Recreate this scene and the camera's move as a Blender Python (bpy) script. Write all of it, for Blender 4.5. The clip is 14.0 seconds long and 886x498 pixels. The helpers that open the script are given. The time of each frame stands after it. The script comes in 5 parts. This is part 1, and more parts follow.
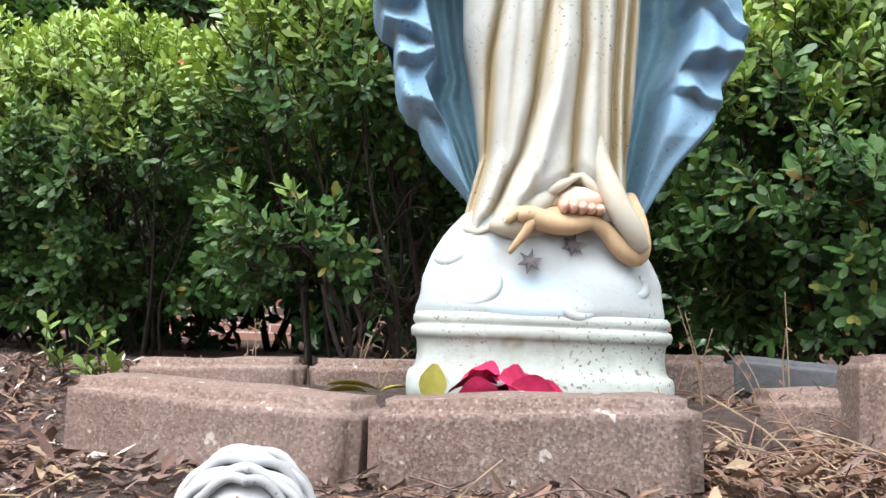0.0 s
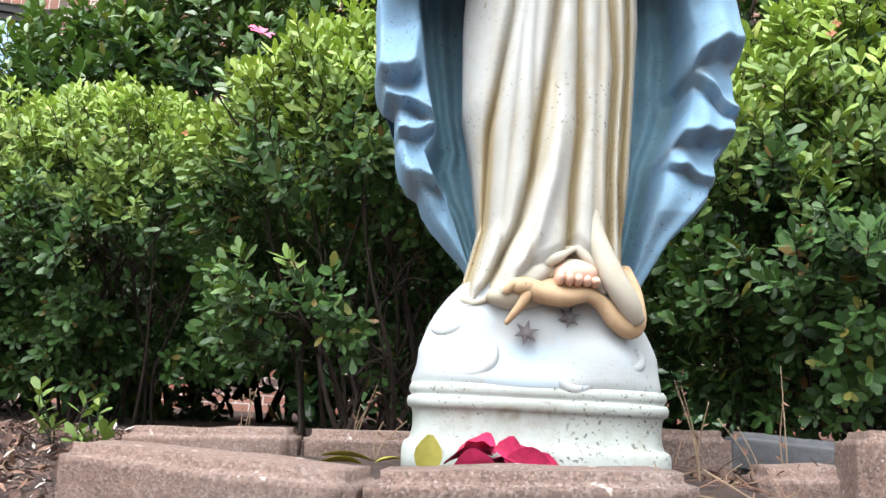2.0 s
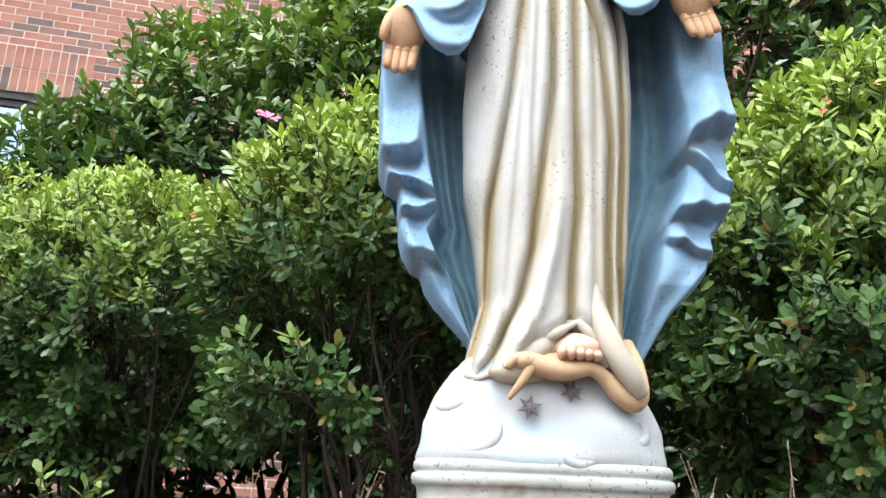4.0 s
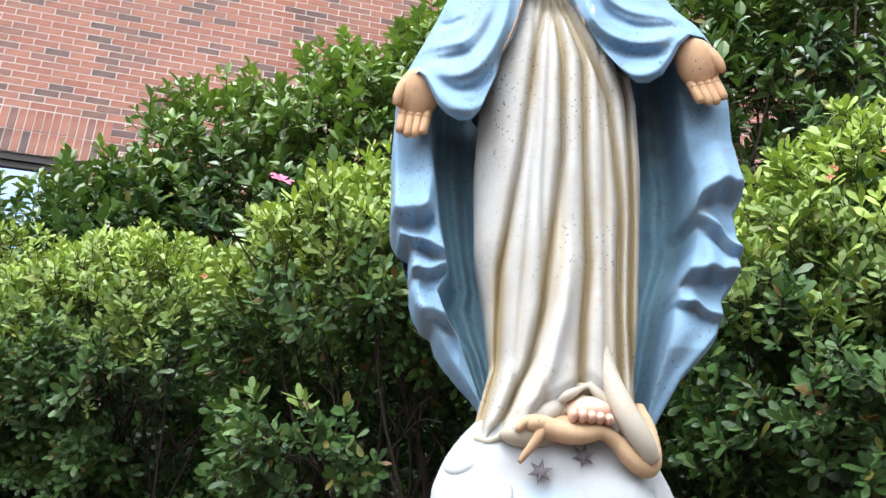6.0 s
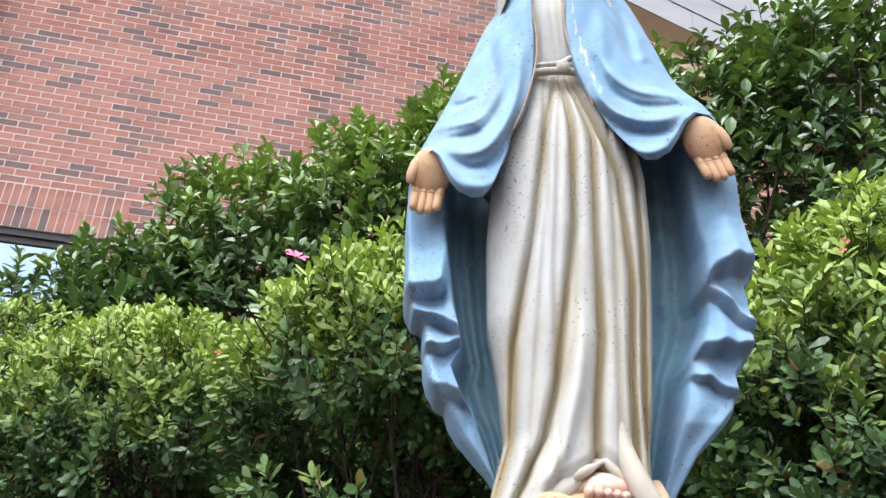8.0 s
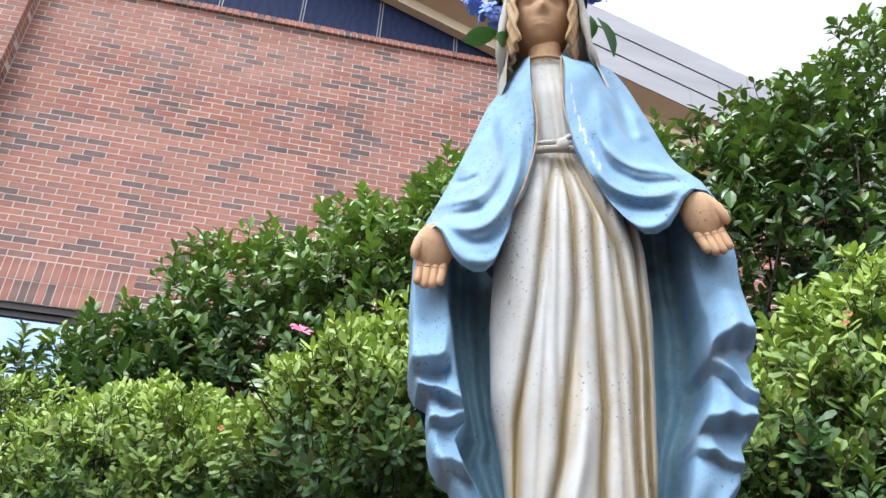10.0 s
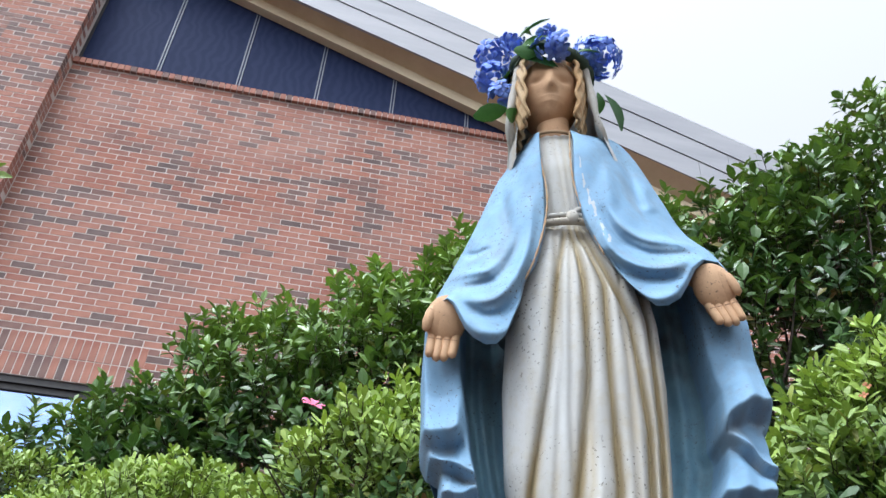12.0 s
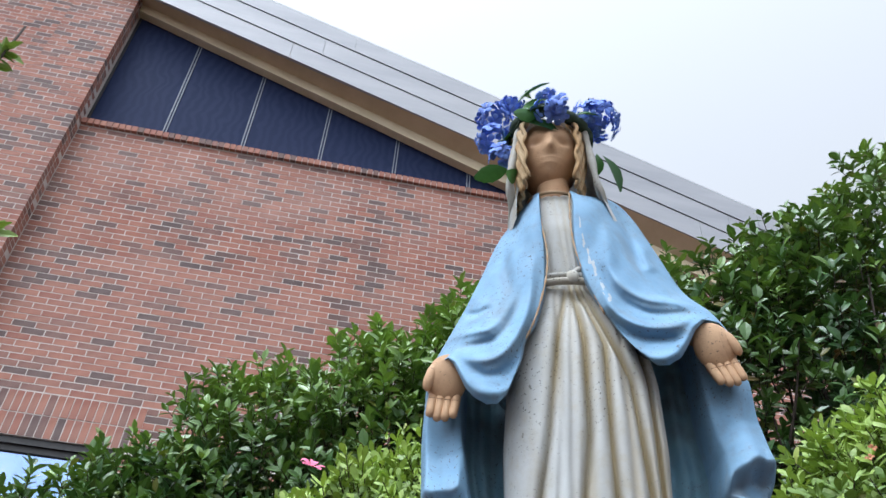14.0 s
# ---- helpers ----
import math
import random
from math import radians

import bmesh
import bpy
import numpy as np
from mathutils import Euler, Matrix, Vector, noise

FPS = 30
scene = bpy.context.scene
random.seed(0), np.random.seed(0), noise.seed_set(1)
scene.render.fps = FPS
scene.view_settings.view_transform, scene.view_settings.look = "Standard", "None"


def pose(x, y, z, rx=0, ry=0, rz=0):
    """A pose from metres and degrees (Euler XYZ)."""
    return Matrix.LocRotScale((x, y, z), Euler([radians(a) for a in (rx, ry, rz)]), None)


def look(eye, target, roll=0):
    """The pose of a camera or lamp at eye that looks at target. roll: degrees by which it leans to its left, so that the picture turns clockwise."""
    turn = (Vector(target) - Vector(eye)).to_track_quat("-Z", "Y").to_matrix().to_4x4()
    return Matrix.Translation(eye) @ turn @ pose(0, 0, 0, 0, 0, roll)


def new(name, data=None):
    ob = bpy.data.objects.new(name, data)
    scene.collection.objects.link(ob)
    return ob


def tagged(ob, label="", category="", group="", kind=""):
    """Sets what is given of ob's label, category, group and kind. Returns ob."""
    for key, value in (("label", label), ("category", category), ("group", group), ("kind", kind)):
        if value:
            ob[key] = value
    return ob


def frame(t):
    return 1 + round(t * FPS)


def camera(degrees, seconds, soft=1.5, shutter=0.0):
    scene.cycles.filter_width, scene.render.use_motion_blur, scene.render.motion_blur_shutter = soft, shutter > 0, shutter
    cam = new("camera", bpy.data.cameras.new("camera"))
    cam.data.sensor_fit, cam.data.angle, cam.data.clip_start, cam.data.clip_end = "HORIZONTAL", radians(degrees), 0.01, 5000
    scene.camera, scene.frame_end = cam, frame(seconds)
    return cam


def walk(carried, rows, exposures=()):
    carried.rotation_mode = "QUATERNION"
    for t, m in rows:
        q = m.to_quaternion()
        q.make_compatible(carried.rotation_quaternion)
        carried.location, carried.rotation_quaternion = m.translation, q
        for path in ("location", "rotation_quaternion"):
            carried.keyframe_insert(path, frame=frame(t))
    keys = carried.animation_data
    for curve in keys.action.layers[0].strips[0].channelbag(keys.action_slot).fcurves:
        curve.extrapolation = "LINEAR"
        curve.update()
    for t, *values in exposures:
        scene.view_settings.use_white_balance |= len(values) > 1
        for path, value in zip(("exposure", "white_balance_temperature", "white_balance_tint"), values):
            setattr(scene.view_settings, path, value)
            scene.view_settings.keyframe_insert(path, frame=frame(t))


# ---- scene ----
cam = camera(57.35, 14.0)
PATH = [
    (0.0, (0.0000, 0.0000, 0.1500), (0.0000, 1.9882, 0.3673), 2.157),
    (0.5, (-0.0003, -0.0020, 0.1489), (-0.0019, 1.9796, 0.4197), 2.376),
    (1.0, (-0.0007, -0.0041, 0.1484), (-0.0000, 1.9715, 0.4599), 2.571),
    (1.5, (-0.0003, -0.0059, 0.1480), (0.0016, 1.9635, 0.4965), 2.710),
    (2.0, (-0.0008, -0.0082, 0.1469), (-0.0002, 1.9527, 0.5406), 2.856),
    (2.5, (-0.0005, -0.0103, 0.1456), (-0.0053, 1.9411, 0.5835), 2.991),
    (3.0, (-0.0007, -0.0121, 0.1446), (-0.0141, 1.9291, 0.6257), 3.073),
    (3.5, (-0.0002, -0.0125, 0.1437), (-0.0207, 1.9156, 0.6748), 2.956),
    (4.0, (0.0021, -0.0193, 0.1413), (-0.0175, 1.8943, 0.7225), 2.343),
    (6.5, (0.0001, -0.0249, 0.1357), (-0.0567, 1.8217, 0.9018), 3.204),
    (7.0, (-0.0002, -0.0279, 0.1349), (-0.0672, 1.8009, 0.9418), 3.204),
    (7.5, (0.0002, -0.0304, 0.1338), (-0.0816, 1.7762, 0.9880), 3.255),
    (8.0, (0.0006, -0.0323, 0.1330), (-0.0869, 1.7533, 1.0296), 3.268),
    (10.5, (0.0022, -0.0474, 0.1252), (-0.1096, 1.6231, 1.2191), 3.441),
    (11.0, (0.0029, -0.0495, 0.1235), (-0.1194, 1.5939, 1.2568), 3.492),
    (11.5, (0.0036, -0.0505, 0.1237), (-0.1269, 1.5686, 1.2905), 3.677),
    (12.0, (0.0031, -0.0498, 0.1233), (-0.1344, 1.5440, 1.3236), 3.969),
    (12.5, (0.0036, -0.0517, 0.1225), (-0.1392, 1.5144, 1.3582), 4.028),
    (13.0, (0.0041, -0.0535, 0.1211), (-0.1403, 1.4899, 1.3849), 4.132),
    (13.5, (0.0045, -0.0547, 0.1199), (-0.1405, 1.4690, 1.4072), 4.271),
    (14.0, (0.0049, -0.0561, 0.1188), (-0.1399, 1.4456, 1.4318), 4.433),
]
walk(cam, [(t, look(eye, target, roll)) for t, eye, target, roll in PATH],
     exposures=[(0.0, -0.90, 6300, 9), (4.0, -0.88, 6300, 11), (6.5, -0.98, 6200, 13), (8.0, -1.08, 6150, 14), (10.5, -1.16, 6000, 12), (12.0, -1.36, 5850, 10), (14.0, -1.55, 5750, 9)])

# ---- world, sun, exposure ----
world = bpy.data.worlds.new("World")
scene.world = world
world.use_nodes = True
wt = world.node_tree
wt.nodes.clear()
w_sky = wt.nodes.new("ShaderNodeTexSky")
w_sky.sky_type = 'NISHITA'
w_sky.sun_disc = False
w_sky.sun_elevation = radians(62)
w_sky.sun_rotation = radians(215)
w_sky.dust_density = 4.5
w_sky.air_density = 1.0
w_hsv = wt.nodes.new("ShaderNodeHueSaturation")
w_hsv.inputs["Saturation"].default_value = 0.03
w_hsv.inputs["Value"].default_value = 8.3
w_bg = wt.nodes.new("ShaderNodeBackground")
w_bg.inputs["Strength"].default_value = 0.15
w_out = wt.nodes.new("ShaderNodeOutputWorld")
wt.links.new(w_sky.outputs[0], w_hsv.inputs["Color"])
# overcast: three times as bright overhead as at the horizon
w_co = wt.nodes.new("ShaderNodeTexCoord")
w_xyz = wt.nodes.new("ShaderNodeSeparateXYZ")
w_map = wt.nodes.new("ShaderNodeMapRange")
w_map.inputs["From Min"].default_value, w_map.inputs["From Max"].default_value = 0.0, 1.0
w_map.inputs["To Min"].default_value, w_map.inputs["To Max"].default_value = 0.36, 1.0
w_mul = wt.nodes.new("ShaderNodeMix")
w_mul.data_type, w_mul.blend_type = 'RGBA', 'MULTIPLY'
w_mul.inputs[0].default_value = 1.0
wt.links.new(w_co.outputs["Generated"], w_xyz.inputs[0])
wt.links.new(w_xyz.outputs["Z"], w_map.inputs["Value"])
wt.links.new(w_hsv.outputs[0], w_mul.inputs[6])
wt.links.new(w_map.outputs[0], w_mul.inputs[7])
wt.links.new(w_mul.outputs[2], w_bg.inputs["Color"])
wt.links.new(w_bg.outputs[0], w_out.inputs["Surface"])

sun_data = bpy.data.lights.new("sun", 'SUN')
sun_data.energy = 0.6
sun_data.angle = radians(50)
sun_data.color = (1.0, 0.96, 0.9)
sun = new("sun", sun_data)
sun_az, sun_el = radians(215), radians(62)
sun_dir = Vector((math.sin(sun_az) * math.cos(sun_el), math.cos(sun_az) * math.cos(sun_el), math.sin(sun_el)))
sun.matrix_world = look(sun_dir * 20, (0, 0, 0))


# ---- materials ----
def material(name):
    m = bpy.data.materials.new(name)
    m.use_nodes = True
    nt = m.node_tree
    return m, nt, nt.nodes["Principled BSDF"]


def nd(nt, kind, **values):
    n = nt.nodes.new(kind)
    for key, v in values.items():
        n.inputs[key.replace("_", " ")].default_value = v
    return n


def coords(nt):
    return nt.nodes.new("ShaderNodeTexCoord").outputs["Object"]


def noise_tex(nt, scale, detail=4.0, rough=0.6, vec=None):
    n = nd(nt, "ShaderNodeTexNoise", Scale=scale, Detail=detail, Roughness=rough)
    nt.links.new(vec if vec is not None else coords(nt), n.inputs["Vector"])
    return n.outputs["Fac"]


def ramp(nt, fac, stops):
    r = nt.nodes.new("ShaderNodeValToRGB")
    el = r.color_ramp.elements
    while len(el) < len(stops):
        el.new(0.5)
    for e, (p, c) in zip(el, stops):
        e.position = p
        e.color = (*c, 1) if len(c) == 3 else c
    nt.links.new(fac, r.inputs["Fac"])
    return r.outputs["Color"]


def blend(nt, fac, a, b, mode='MIX'):
    m = nt.nodes.new("ShaderNodeMix")
    m.data_type, m.blend_type = 'RGBA', mode
    for sock, v in ((m.inputs[0], fac), (m.inputs[6], a), (m.inputs[7], b)):
        if isinstance(v, (tuple, list)):
            sock.default_value = (*v, 1)
        elif isinstance(v, (int, float)):
            sock.default_value = v
        else:
            nt.links.new(v, sock)
    return m.outputs[2]


def maths(nt, op, a, b=0.0):
    m = nt.nodes.new("ShaderNodeMath")
    m.operation = op
    for sock, v in ((m.inputs[0], a), (m.inputs[1], b)):
        if isinstance(v, (int, float)):
            sock.default_value = v
        else:
            nt.links.new(v, sock)
    return m.outputs[0]


def bump(nt, bsdf, height, strength=0.3, distance=0.002):
    b = nd(nt, "ShaderNodeBump", Strength=strength, Distance=distance)
    nt.links.new(height, b.inputs["Height"])
    nt.links.new(b.outputs[0], bsdf.inputs["Normal"])


def attr(nt, name):
    a = nt.nodes.new("ShaderNodeAttribute")
    a.attribute_name = name
    return a.outputs["Fac"]


BLACK, WHITE = (0, 0, 0), (1, 1, 1)


def paint_material(name, light, dark, stain_shade, rough=0.66, speck=0.62, streak=0.35):
    """Old outdoor paint on cast stone: uneven tone, run-off streaks, mildew specks, and stains or painted shade laid on
    by the attribute.
    """
    m, nt, b = material(name)
    co = coords(nt)
    tone = ramp(nt, noise_tex(nt, 14, 5, 0.65, co), [(0.3, dark), (0.7, light)])
    mp = nd(nt, "ShaderNodeMapping", Scale=(38, 38, 5))
    nt.links.new(co, mp.inputs["Vector"])
    runs = ramp(nt, noise_tex(nt, 1.0, 4, 0.6, mp.outputs[0]), [(0.5, BLACK), (0.75, WHITE)])
    tone = blend(nt, maths(nt, 'MULTIPLY', runs, streak), tone, stain_shade)
    tone = blend(nt, maths(nt, 'MULTIPLY', attr(nt, "stain_shade"), 0.8), tone, stain_shade)
    worn = ramp(nt, noise_tex(nt, 48, 6, 0.7, co), [(0.50, BLACK), (0.66, WHITE)])
    tone = blend(nt, maths(nt, 'MULTIPLY', worn, 0.22), tone, stain_shade)
    dots = ramp(nt, noise_tex(nt, 230, 2, 0.5, co), [(speck + 0.03, BLACK), (speck + 0.07, WHITE)])
    where = ramp(nt, noise_tex(nt, 9, 3, 0.5, co), [(0.46, BLACK), (0.62, WHITE)])
    dots = maths(nt, 'MULTIPLY', dots, where)
    tone = blend(nt, maths(nt, 'MULTIPLY', dots, 0.8), tone, (0.07, 0.06, 0.045))
    nt.links.new(tone, b.inputs["Base Color"])
    b.inputs["Specular IOR Level"].default_value = 0.28
    nt.links.new(ramp(nt, noise_tex(nt, 30, 3, 0.5, co), [(0.3, (rough - 0.1,) * 3), (0.7, (rough + 0.15,) * 3)]), b.inputs["Roughness"])
    bump(nt, b, noise_tex(nt, 110, 6, 0.7, co), 0.4, 0.0016)
    return m


M_BLUE = paint_material("blue_paint", (0.230, 0.395, 0.560), (0.180, 0.322, 0.475), (0.18, 0.19, 0.18), streak=0.14, speck=0.605)
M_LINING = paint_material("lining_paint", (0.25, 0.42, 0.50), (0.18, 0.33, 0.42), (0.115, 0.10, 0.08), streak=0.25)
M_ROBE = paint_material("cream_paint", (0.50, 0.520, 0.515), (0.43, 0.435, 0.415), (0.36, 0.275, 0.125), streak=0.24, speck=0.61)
M_WHITE = paint_material("white_paint", (0.465, 0.49, 0.495), (0.39, 0.43, 0.445), (0.42, 0.58, 0.72), streak=0.14)
M_PLINTH = paint_material("plinth_paint", (0.445, 0.485, 0.46), (0.37, 0.41, 0.39), (0.20, 0.17, 0.09), streak=0.12, speck=0.58)
M_SKIN = paint_material("flesh_paint", (0.60, 0.39, 0.225), (0.52, 0.32, 0.18), (0.25, 0.14, 0.08), streak=0.15)
M_FOOT = paint_material("foot_paint", (0.74, 0.50, 0.40), (0.66, 0.42, 0.32), (0.40, 0.25, 0.14), streak=0.15)
M_HAIR = paint_material("hair_paint", (0.46, 0.28, 0.12), (0.35, 0.20, 0.08), (0.54, 0.43, 0.26), streak=0.5)
M_TAN = paint_material("tan_paint", (0.50, 0.34, 0.19), (0.56, 0.42, 0.27), (0.28, 0.17, 0.09), streak=0.4)
M_STAR = paint_material("tarnished_star", (0.16, 0.15, 0.16), (0.09, 0.08, 0.09), (0.25, 0.2, 0.2))
M_PLASTER = paint_material("weathered_plaster", (0.50, 0.51, 0.53), (0.38, 0.39, 0.41), (0.22, 0.225, 0.235), rough=0.75, streak=0.3)


def concrete_material():
    m, nt, b = material("split_concrete")
    co = coords(nt)
    rnd = nt.nodes.new("ShaderNodeObjectInfo").outputs["Random"]
    tone = ramp(nt, noise_tex(nt, 16, 6, 0.7, co), [(0.3, (0.10, 0.064, 0.054)), (0.5, (0.165, 0.108, 0.088)), (0.7, (0.24, 0.16, 0.132))])
    grey = ramp(nt, noise_tex(nt, 9, 4, 0.6, co), [(0.45, BLACK), (0.62, WHITE)])
    tone = blend(nt, maths(nt, 'MULTIPLY', grey, 0.6), tone, (0.155, 0.132, 0.125))
    v = nd(nt, "ShaderNodeTexVoronoi", Scale=420.0)
    nt.links.new(co, v.inputs["Vector"])
    grit = ramp(nt, v.outputs["Color"], [(0.22, (0.04, 0.034, 0.032)), (0.40, (0.15, 0.105, 0.088)), (0.62, (0.21, 0.138, 0.110)), (0.9, (0.36, 0.31, 0.285))])
    tone = blend(nt, 0.48, tone, grit)
    pale = ramp(nt, noise_tex(nt, 60, 2, 0.5, co), [(0.68, BLACK), (0.72, WHITE)])
    tone = blend(nt, maths(nt, 'MULTIPLY', pale, 0.6), tone, (0.62, 0.57, 0.52))
    tone = blend(nt, maths(nt, 'MULTIPLY', rnd, 0.25), tone, (0.34, 0.22, 0.175))
    nt.links.new(tone, b.inputs["Base Color"])
    b.inputs["Roughness"].default_value = 0.9
    h = maths(nt, 'ADD', noise_tex(nt, 150, 8, 0.8, co), maths(nt, 'MULTIPLY', v.outputs["Distance"], 0.25))
    bump(nt, b, h, 0.8, 0.0018)
    return m


M_BLOCK = concrete_material()


def slate_material():
    m, nt, b = material("grey_stone")
    nt.links.new(ramp(nt, noise_tex(nt, 22, 6, 0.7), [(0.3, (0.055, 0.057, 0.064)), (0.7, (0.115, 0.118, 0.128))]), b.inputs["Base Color"])
    b.inputs["Roughness"].default_value = 0.85
    bump(nt, b, noise_tex(nt, 90, 5, 0.7), 0.6, 0.003)
    return m


M_SLATE = slate_material()


def brick_material():
    m, nt, b = material("red_brick")
    info = nt.nodes.new("ShaderNodeObjectInfo").outputs["Random"]
    isle = nt.nodes.new("ShaderNodeNewGeometry").outputs["Random Per Island"]
    pick = maths(nt, 'FRACT', maths(nt, 'ADD', info, isle))
    tone = ramp(nt, pick, [(0.0, (0.41, 0.165, 0.110)), (0.16, (0.47, 0.210, 0.145)), (0.34, (0.36, 0.140, 0.098)), (0.50, (0.43, 0.190, 0.132)),
                           (0.64, (0.34, 0.160, 0.120)), (0.76, (0.190, 0.115, 0.100)), (0.88, (0.130, 0.092, 0.086)), (1.0, (0.43, 0.195, 0.14))])
    co = coords(nt)
    wash = ramp(nt, noise_tex(nt, 6, 5, 0.65, co), [(0.35, (0.46, 0.42, 0.42)), (0.65, (0.86, 0.86, 0.86))])
    tone = blend(nt, 0.5, tone, wash, 'MULTIPLY')
    bloom = ramp(nt, noise_tex(nt, 1.2, 5, 0.6, co), [(0.45, BLACK), (0.7, WHITE)])
    tone = blend(nt, maths(nt, 'MULTIPLY', bloom, 0.16), tone, (0.62, 0.48, 0.42))
    nt.links.new(tone, b.inputs["Base Color"])
    b.inputs["Roughness"].default_value = 0.85
    bump(nt, b, noise_tex(nt, 80, 4, 0.7, co), 0.5, 0.004)
    return m


M_BRICK = brick_material()


def plain_material(name, a, b_col, scale, rough=0.7, metal=0.0, strength=0.2, dist=0.002, stretch=None):
    m, nt, b = material(name)
    co = coords(nt)
    if stretch:
        mp = nd(nt, "ShaderNodeMapping", Scale=stretch)
        nt.links.new(co, mp.inputs["Vector"])
        co = mp.outputs[0]
    f = noise_tex(nt, scale, 5, 0.65, co)
    nt.links.new(ramp(nt, f, [(0.3, a), (0.7, b_col)]), b.inputs["Base Color"])
    b.inputs["Roughness"].default_value = rough
    b.inputs["Metallic"].default_value = metal
    bump(nt, b, noise_tex(nt, scale * 8, 4, 0.6, co), strength, dist)
    return m


M_MORTAR = plain_material("pale_mortar", (0.56, 0.51, 0.47), (0.74, 0.69, 0.64), 8, 0.95, strength=0.5)
M_FASCIA = plain_material("grey_metal_fascia", (0.35, 0.36, 0.39), (0.45, 0.46, 0.48), 1.3, 0.5, stretch=(0.4, 1, 3))
M_SOFFIT = plain_material("tan_soffit_board", (0.52, 0.41, 0.26), (0.62, 0.50, 0.34), 3, 0.7)
M_TRIM = plain_material("cream_trim_board", (0.70, 0.60, 0.40), (0.80, 0.70, 0.49), 3, 0.6)
M_DARKFRAME = plain_material("dark_bronze_frame", (0.022, 0.021, 0.022), (0.04, 0.037, 0.036), 20, 0.45)
M_MULLION = plain_material("grey_mullion", (0.20, 0.23, 0.28), (0.28, 0.31, 0.36), 20, 0.5)


def screen_material():
    m, nt, b = material("dark_blue_screen")
    co = coords(nt)
    w = nd(nt, "ShaderNodeTexWave", Scale=3.0, Distortion=9.0, Detail=2.0, Detail_Scale=1.2)
    nt.links.new(co, w.inputs["Vector"])
    nt.links.new(ramp(nt, w.outputs["Fac"], [(0.2, (0.021, 0.031, 0.078)), (0.8, (0.026, 0.037, 0.088))]), b.inputs["Base Color"])
    b.inputs["Roughness"].default_value = 0.6
    b.inputs["Specular IOR Level"].default_value = 0.06
    bump(nt, b, noise_tex(nt, 400, 2, 0.5, co), 0.15, 0.001)
    return m


M_SCREEN = screen_material()


def mirror_glass_material():
    m, nt, b = material("coated_window_glass")
    co = coords(nt)
    nt.links.new(ramp(nt, noise_tex(nt, 2.5, 5, 0.6, co), [(0.3, (0.30, 0.44, 0.68)), (0.7, (0.46, 0.60, 0.82))]), b.inputs["Base Color"])
    b.inputs["Metallic"].default_value = 0.9
    b.inputs["Roughness"].default_value = 0.06
    bump(nt, b, noise_tex(nt, 1.5, 2, 0.5, co), 0.08, 0.02)
    return m


M_GLASS = mirror_glass_material()


def leaf_material(name, deep, mid, fresh_lit, rough=0.36, spec=0.5):
    m, nt, b = material(name)
    isle = nt.nodes.new("ShaderNodeNewGeometry").outputs["Random Per Island"]
    info = nt.nodes.new("ShaderNodeObjectInfo").outputs["Random"]
    pick = maths(nt, 'FRACT', maths(nt, 'ADD', isle, info))
    tone = ramp(nt, pick, [(0.0, deep), (0.55, mid), (0.93, mid), (0.975, (0.16, 0.15, 0.03)), (1.0, (0.17, 0.08, 0.03))])
    # paler green for young growth and for painted light on the shrub tops
    tone = blend(nt, attr(nt, "fresh_lit"), tone, fresh_lit)
    co = coords(nt)
    tone = blend(nt, 0.5, tone, ramp(nt, noise_tex(nt, 120, 3, 0.6, co), [(0.3, (0.6, 0.62, 0.55)), (0.7, WHITE)]), 'MULTIPLY')
    nt.links.new(tone, b.inputs["Base Color"])
    b.inputs["Roughness"].default_value = rough
    b.inputs["Specular IOR Level"].default_value = spec
    tr = nt.nodes.new("ShaderNodeBsdfTranslucent")
    nt.links.new(blend(nt, 1.0, tone, (1.3, 1.25, 0.5), 'MULTIPLY'), tr.inputs["Color"])
    mix = nt.nodes.new("ShaderNodeMixShader")
    mix.inputs[0].default_value = 0.13
    nt.links.new(b.outputs[0], mix.inputs[1])
    nt.links.new(tr.outputs[0], mix.inputs[2])
    nt.links.new(mix.outputs[0], nt.nodes["Material Output"].inputs["Surface"])
    return m


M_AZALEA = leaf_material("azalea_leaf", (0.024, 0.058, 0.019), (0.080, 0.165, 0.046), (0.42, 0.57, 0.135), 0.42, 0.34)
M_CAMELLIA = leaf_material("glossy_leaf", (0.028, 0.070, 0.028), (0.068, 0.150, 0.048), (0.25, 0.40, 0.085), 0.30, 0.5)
M_SILK = leaf_material("silk_leaf", (0.03, 0.10, 0.025), (0.06, 0.17, 0.04), (0.14, 0.30, 0.06), 0.5, 0.3)
M_YELLEAF = leaf_material("yellowing_leaf", (0.22, 0.22, 0.04), (0.30, 0.28, 0.05), (0.35, 0.30, 0.06), 0.45, 0.4)
M_BARK = plain_material("twig_bark", (0.022, 0.016, 0.013), (0.06, 0.041, 0.030), 60, 0.9, strength=0.6)
M_STRAW = plain_material("dry_straw", (0.20, 0.135, 0.085), (0.36, 0.27, 0.18), 40, 0.8)
M_DEAD = plain_material("dead_leaf", (0.125, 0.062, 0.042), (0.270, 0.165, 0.112), 30, 0.85)
M_ROSE = plain_material("crimson_petal", (0.22, 0.003, 0.028), (0.46, 0.008, 0.085), 60, 0.85, strength=0.3)
M_PINK = plain_material("pink_petal", (0.72, 0.12, 0.25), (0.80, 0.22, 0.34), 40, 0.6)
M_ORANGE = plain_material("withered_petal", (0.30, 0.10, 0.04), (0.42, 0.17, 0.07), 40, 0.7)
M_PETAL = plain_material("blue_silk_petal", (0.09, 0.17, 0.62), (0.22, 0.36, 0.84), 55, 0.65)
